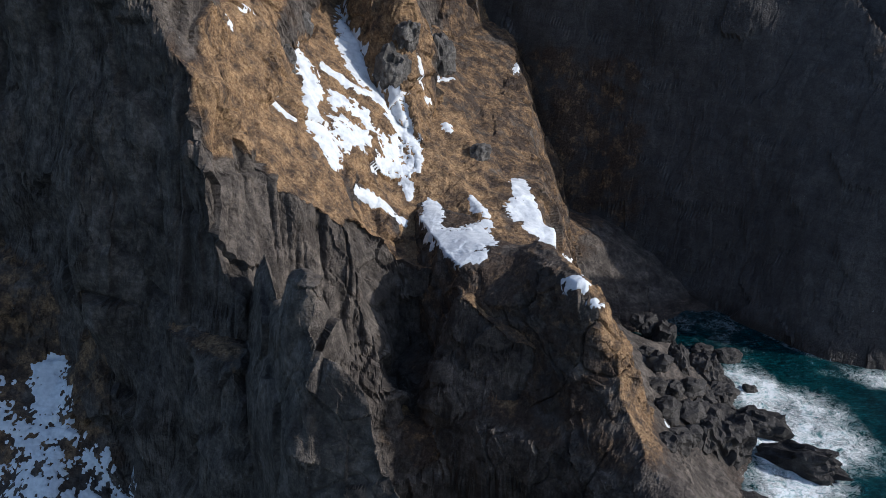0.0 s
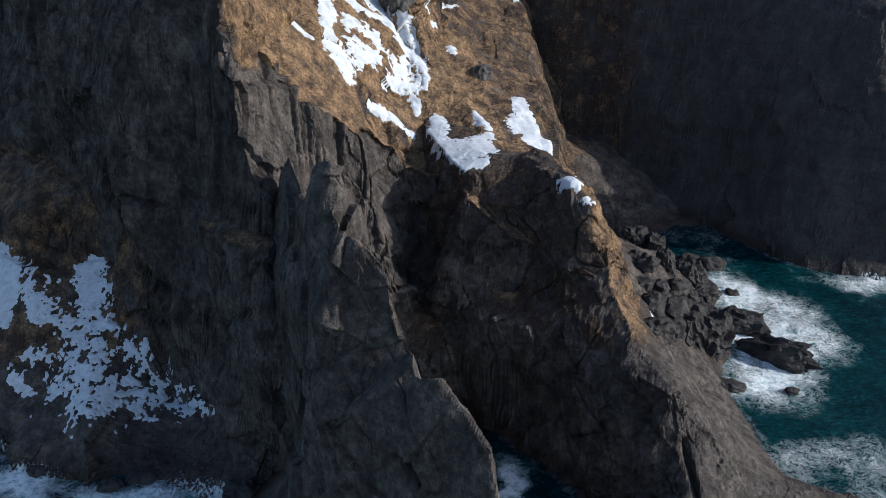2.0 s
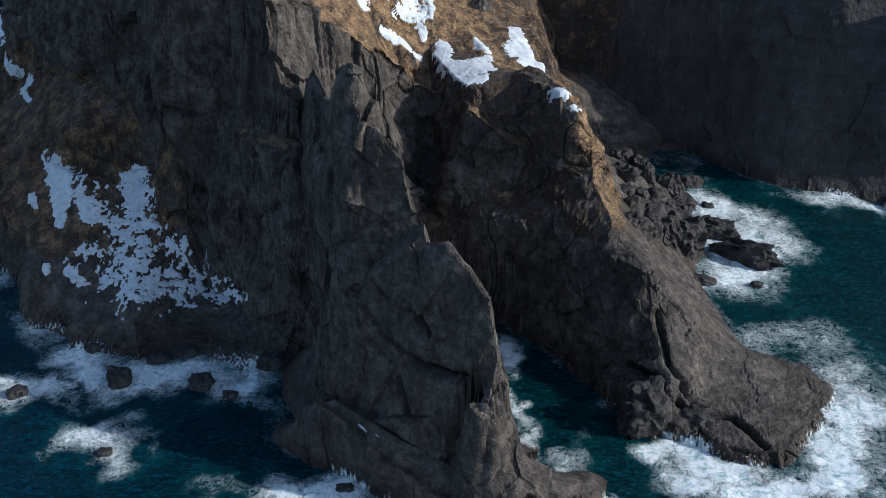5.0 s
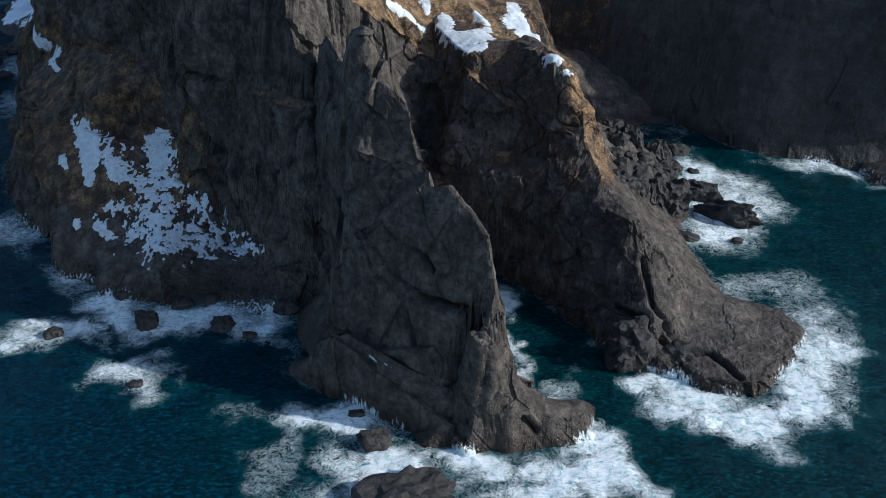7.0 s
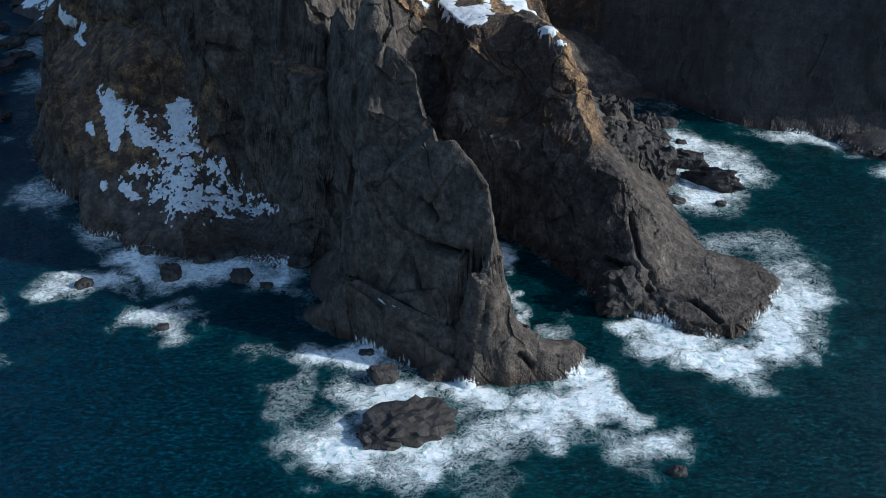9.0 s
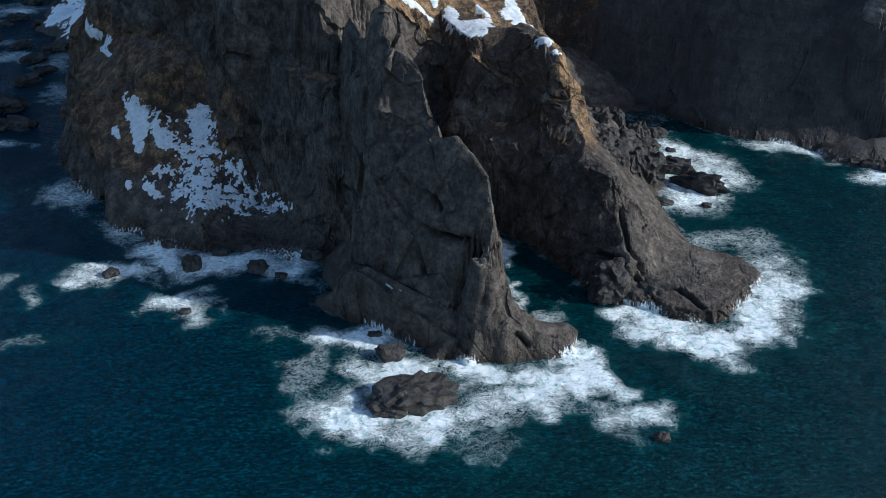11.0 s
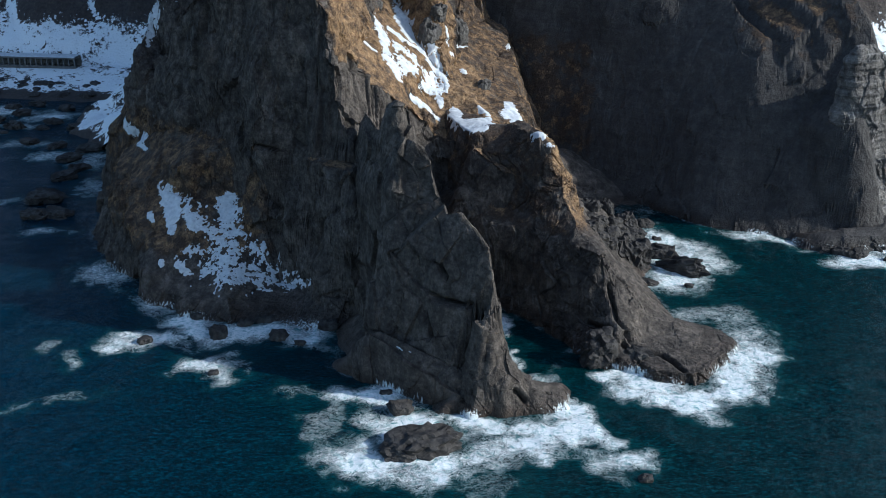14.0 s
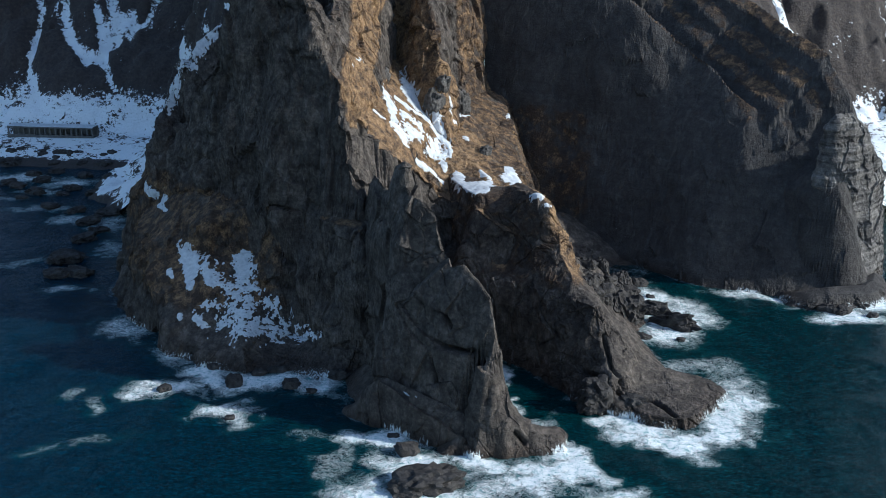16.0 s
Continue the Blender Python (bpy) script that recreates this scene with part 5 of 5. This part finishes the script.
boulder(51.2, 164.9, 8.2, (3.2, 2.7, 3.7), -54, -16, 318, "grey angular boulder in the heap beside the arm", "boulders heaped beside the arm")
boulder(41.7, 168.1, 17.5, (1.8, 1.5, 2.0), 13, 21, 319, "grey angular boulder in the heap beside the arm", "boulders heaped beside the arm")
boulder(37.4, 139.4, 25.4, (1.8, 1.5, 1.8), -40, 14, 320, "grey angular boulder in the heap beside the arm", "boulders heaped beside the arm")
boulder(61.5, 181.4, 0.6, (2.3, 1.9, 2.0), 27, 7, 321, "grey angular boulder in the heap beside the arm", "boulders heaped beside the arm")
boulder(47.8, 216.2, 4.8, (1.7, 1.4, 1.7), -26, 0, 322, "grey angular boulder in the heap beside the arm", "boulders heaped beside the arm")
boulder(41.6, 179.4, 18.2, (1.6, 1.4, 1.6), 41, -7, 323, "grey angular boulder in the heap beside the arm", "boulders heaped beside the arm")
boulder(-213.6, 339.8, 0.0, (5.0, 3.5, 2.8), -28, 0, 80, "dark shore rock below the snowy slope", "rocks along the far shore")
boulder(-196.1, 312.5, 0.0, (4.5, 3.1, 2.5), -36, 0, 81, "dark shore rock below the snowy slope", "rocks along the far shore")
boulder(-228.1, 353.4, 0.0, (4.0, 2.8, 2.2), -23, 0, 82, "dark shore rock below the snowy slope", "rocks along the far shore")
boulder(-159.5, 232.9, 0.0, (7.0, 4.9, 3.9), 23, 0, 83, "dark shore rock below the snowy slope", "rocks along the far shore")
boulder(-149.5, 217.1, 0.0, (5.0, 3.5, 2.8), -13, 0, 84, "dark shore rock below the snowy slope", "rocks along the far shore")
boulder(-157.6, 215.0, 0.0, (5.0, 3.5, 2.8), -7, 0, 85, "dark shore rock below the snowy slope", "rocks along the far shore")
boulder(-169.4, 287.0, 0.0, (5.0, 3.5, 2.8), 15, 0, 86, "dark shore rock below the snowy slope", "rocks along the far shore")
boulder(-181.0, 305.7, 0.0, (4.0, 2.8, 2.2), 40, 0, 87, "dark shore rock below the snowy slope", "rocks along the far shore")
boulder(-181.8, 337.0, 0.0, (5.0, 3.5, 2.8), -2, 0, 88, "dark shore rock below the snowy slope", "rocks along the far shore")
boulder(-215.6, 328.9, 0.0, (3.0, 2.1, 1.7), 13, 0, 89, "dark shore rock below the snowy slope", "rocks along the far shore")
boulder(-198.8, 336.7, 0.0, (3.0, 2.1, 1.7), 24, 0, 90, "dark shore rock below the snowy slope", "rocks along the far shore")
boulder(-164.8, 301.1, 0.0, (5.0, 3.5, 2.8), 9, 0, 91, "dark shore rock below the snowy slope", "rocks along the far shore")
boulder(-162.1, 261.2, 0.0, (5.0, 3.5, 2.8), 33, 0, 92, "dark shore rock below the snowy slope", "rocks along the far shore")
boulder(-234.9, 359.2, 0.0, (4.0, 2.8, 2.2), 4, 0, 93, "dark shore rock below the snowy slope", "rocks along the far shore")
boulder(-219.5, 365.5, 0.0, (4.0, 2.8, 2.2), 28, 0, 94, "dark shore rock below the snowy slope", "rocks along the far shore")
boulder(-160.0, 273.8, 0.0, (4.0, 2.8, 2.2), 34, 0, 95, "dark shore rock below the snowy slope", "rocks along the far shore")
boulder(-197.0, 348.0, 0.0, (4.0, 2.8, 2.2), 12, 0, 96, "dark shore rock below the snowy slope", "rocks along the far shore")
boulder(-174.7, 337.0, 0.0, (4.0, 2.8, 2.2), 34, 0, 97, "dark shore rock below the snowy slope", "rocks along the far shore")
boulder(-228.7, 377.9, 0.0, (4.0, 2.8, 2.2), -11, 0, 98, "dark shore rock below the snowy slope", "rocks along the far shore")
boulder(-218.9, 384.5, 0.0, (4.0, 2.8, 2.2), 3, 0, 99, "dark shore rock below the snowy slope", "rocks along the far shore")
boulder(-200.5, 375.8, 0.0, (4.0, 2.8, 2.2), -37, 0, 100, "dark shore rock below the snowy slope", "rocks along the far shore")
boulder(-256.3, 418.0, 3.8, (2.9, 2.3, 2.0), -34, 0, 202, "dark rock standing out of shore snow", "rocks on the snowy shore")
boulder(-236.5, 420.8, 4.8, (1.8, 1.3, 1.2), -11, 0, 203, "dark rock standing out of shore snow", "rocks on the snowy shore")
boulder(-228.5, 415.5, 3.6, (2.8, 2.1, 1.9), -49, 0, 204, "dark rock standing out of shore snow", "rocks on the snowy shore")
boulder(-210.4, 400.9, 0.8, (3.0, 2.3, 2.1), 56, 0, 206, "dark rock standing out of shore snow", "rocks on the snowy shore")
boulder(-237.3, 418.8, 4.5, (1.5, 1.1, 1.0), 44, 0, 207, "dark rock standing out of shore snow", "rocks on the snowy shore")
boulder(-252.2, 403.5, 0.8, (2.6, 2.0, 1.8), 24, 0, 208, "dark rock standing out of shore snow", "rocks on the snowy shore")
boulder(-258.4, 418.8, 4.2, (1.2, 0.9, 0.8), 55, 0, 209, "dark rock standing out of shore snow", "rocks on the snowy shore")
boulder(-223.0, 416.0, 4.1, (1.2, 0.9, 0.8), -56, 0, 211, "dark rock standing out of shore snow", "rocks on the snowy shore")
boulder(-228.9, 415.4, 3.6, (3.0, 2.3, 2.1), 14, 0, 212, "dark rock standing out of shore snow", "rocks on the snowy shore")
boulder(-226.1, 401.0, 0.6, (2.9, 2.2, 2.0), 11, 0, 213, "dark rock standing out of shore snow", "rocks on the snowy shore")
boulder(-248.6, 399.9, -0.0, (3.8, 2.9, 2.6), 22, 0, 216, "dark rock standing out of shore snow", "rocks on the snowy shore")
boulder(-201.2, 400.4, 0.9, (2.2, 1.7, 1.5), -41, 0, 217, "dark rock standing out of shore snow", "rocks on the snowy shore")
boulder(-237.0, 413.7, 3.2, (2.6, 2.0, 1.8), 43, 0, 218, "dark rock standing out of shore snow", "rocks on the snowy shore")
boulder(-197.1, 399.6, 0.5, (3.7, 2.9, 2.6), -32, 0, 219, "dark rock standing out of shore snow", "rocks on the snowy shore")
boulder(-242.0, 416.8, 3.9, (1.1, 0.9, 0.8), -28, 0, 221, "dark rock standing out of shore snow", "rocks on the snowy shore")
boulder(-201.5, 411.7, 3.3, (2.1, 1.6, 1.4), -39, 0, 223, "dark rock standing out of shore snow", "rocks on the snowy shore")
boulder(-180.8, 354.7, 5.0, (2.3, 1.8, 1.6), 38, 0, 224, "dark rock standing out of shore snow", "rocks on the snowy shore")
boulder(-252.6, 421.4, 4.6, (2.3, 1.7, 1.6), -12, 0, 225, "dark rock standing out of shore snow", "rocks on the snowy shore")
boulder(-239.4, 417.9, 4.1, (1.9, 1.4, 1.3), -31, 0, 226, "dark rock standing out of shore snow", "rocks on the snowy shore")
boulder(-247.9, 404.9, 1.2, (2.6, 2.0, 1.8), -50, 0, 227, "dark rock standing out of shore snow", "rocks on the snowy shore")
boulder(-221.0, 411.1, 3.0, (1.5, 1.1, 1.0), -50, 0, 228, "dark rock standing out of shore snow", "rocks on the snowy shore")
boulder(-226.7, 416.3, 3.8, (2.9, 2.2, 2.0), 2, 0, 230, "dark rock standing out of shore snow", "rocks on the snowy shore")
boulder(-260.3, 424.9, 5.4, (1.0, 0.8, 0.7), -11, 0, 232, "dark rock standing out of shore snow", "rocks on the snowy shore")
boulder(-217.9, 415.7, 4.0, (1.7, 1.3, 1.2), -19, 0, 233, "dark rock standing out of shore snow", "rocks on the snowy shore")
boulder(-197.6, 414.8, 4.0, (2.8, 2.1, 1.9), -34, 0, 234, "dark rock standing out of shore snow", "rocks on the snowy shore")
boulder(-252.4, 403.5, 0.7, (4.0, 3.1, 2.8), 51, 0, 235, "dark rock standing out of shore snow", "rocks on the snowy shore")
boulder(-222.8, 415.0, 3.5, (3.1, 2.4, 2.1), -4, 0, 237, "dark rock standing out of shore snow", "rocks on the snowy shore")
boulder(-254.5, 419.4, 4.2, (1.4, 1.1, 1.0), 43, 0, 238, "dark rock standing out of shore snow", "rocks on the snowy shore")
boulder(-230.5, 417.0, 4.1, (1.3, 1.0, 0.9), 14, 0, 239, "dark rock standing out of shore snow", "rocks on the snowy shore")
boulder(-209.2, 400.8, 1.1, (1.8, 1.4, 1.3), 58, 0, 241, "dark rock standing out of shore snow", "rocks on the snowy shore")
boulder(-227.7, 408.4, 2.3, (2.2, 1.7, 1.5), -32, 0, 242, "dark rock standing out of shore snow", "rocks on the snowy shore")
boulder(-260.8, 424.1, 5.3, (1.0, 0.8, 0.7), -33, 0, 243, "dark rock standing out of shore snow", "rocks on the snowy shore")
boulder(-10.8, 214.9, 66.6, (3.4, 3.4, 5.4), -40, 8, 140, "dark craggy outcrop standing out of dry grass", "rock outcrops on the grassy slope", "rock_outcrop", ROCK_BARE)
boulder(-1.5, 242.5, 60.8, (3.6, 4.0, 8.0), 36, 8, 141, "dark craggy outcrop standing out of dry grass", "rock outcrops on the grassy slope", "rock_outcrop", ROCK_BARE)
boulder(-30.8, 195.9, 74.0, (1.8, 2.2, 4.0), 38, 8, 142, "dark craggy outcrop standing out of dry grass", "rock outcrops on the grassy slope", "rock_outcrop", ROCK_BARE)
boulder(-7.4, 218.0, 74.2, (2.2, 2.4, 3.5), -38, 8, 143, "dark craggy outcrop standing out of dry grass", "rock outcrops on the grassy slope", "rock_outcrop", ROCK_BARE)
boulder(8.4, 207.9, 51.0, (2.2, 1.8, 2.6), 6, 8, 144, "dark craggy outcrop standing out of dry grass", "rock outcrops on the grassy slope", "rock_outcrop", ROCK_BARE)
boulder(-29.1, 209.0, 78.9, (2.4, 2.0, 3.4), 15, 8, 145, "dark craggy outcrop standing out of dry grass", "rock outcrops on the grassy slope", "rock_outcrop", ROCK_BARE)
boulder(127.1, 186.0, 0.0, (3.5, 2.4, 2.1), 27, 0, 110, "dark wet rock below the bedded cliff corner", "rocks below the bedded corner")
boulder(130.0, 181.6, 0.0, (3.0, 2.1, 1.8), -29, 0, 111, "dark wet rock below the bedded cliff corner", "rocks below the bedded corner")
boulder(134.9, 179.4, 0.0, (3.5, 2.4, 2.1), 36, 0, 112, "dark wet rock below the bedded cliff corner", "rocks below the bedded corner")
boulder(121.4, 190.6, 0.0, (2.5, 1.8, 1.5), 24, 0, 113, "dark wet rock below the bedded cliff corner", "rocks below the bedded corner")
boulder(144.3, 175.2, 0.0, (2.2, 1.5, 1.3), 32, 0, 114, "dark wet rock below the bedded cliff corner", "rocks below the bedded corner")
boulder(143.5, 186.2, 0.0, (4.0, 2.8, 2.4), -15, 0, 115, "dark wet rock below the bedded cliff corner", "rocks below the bedded corner")
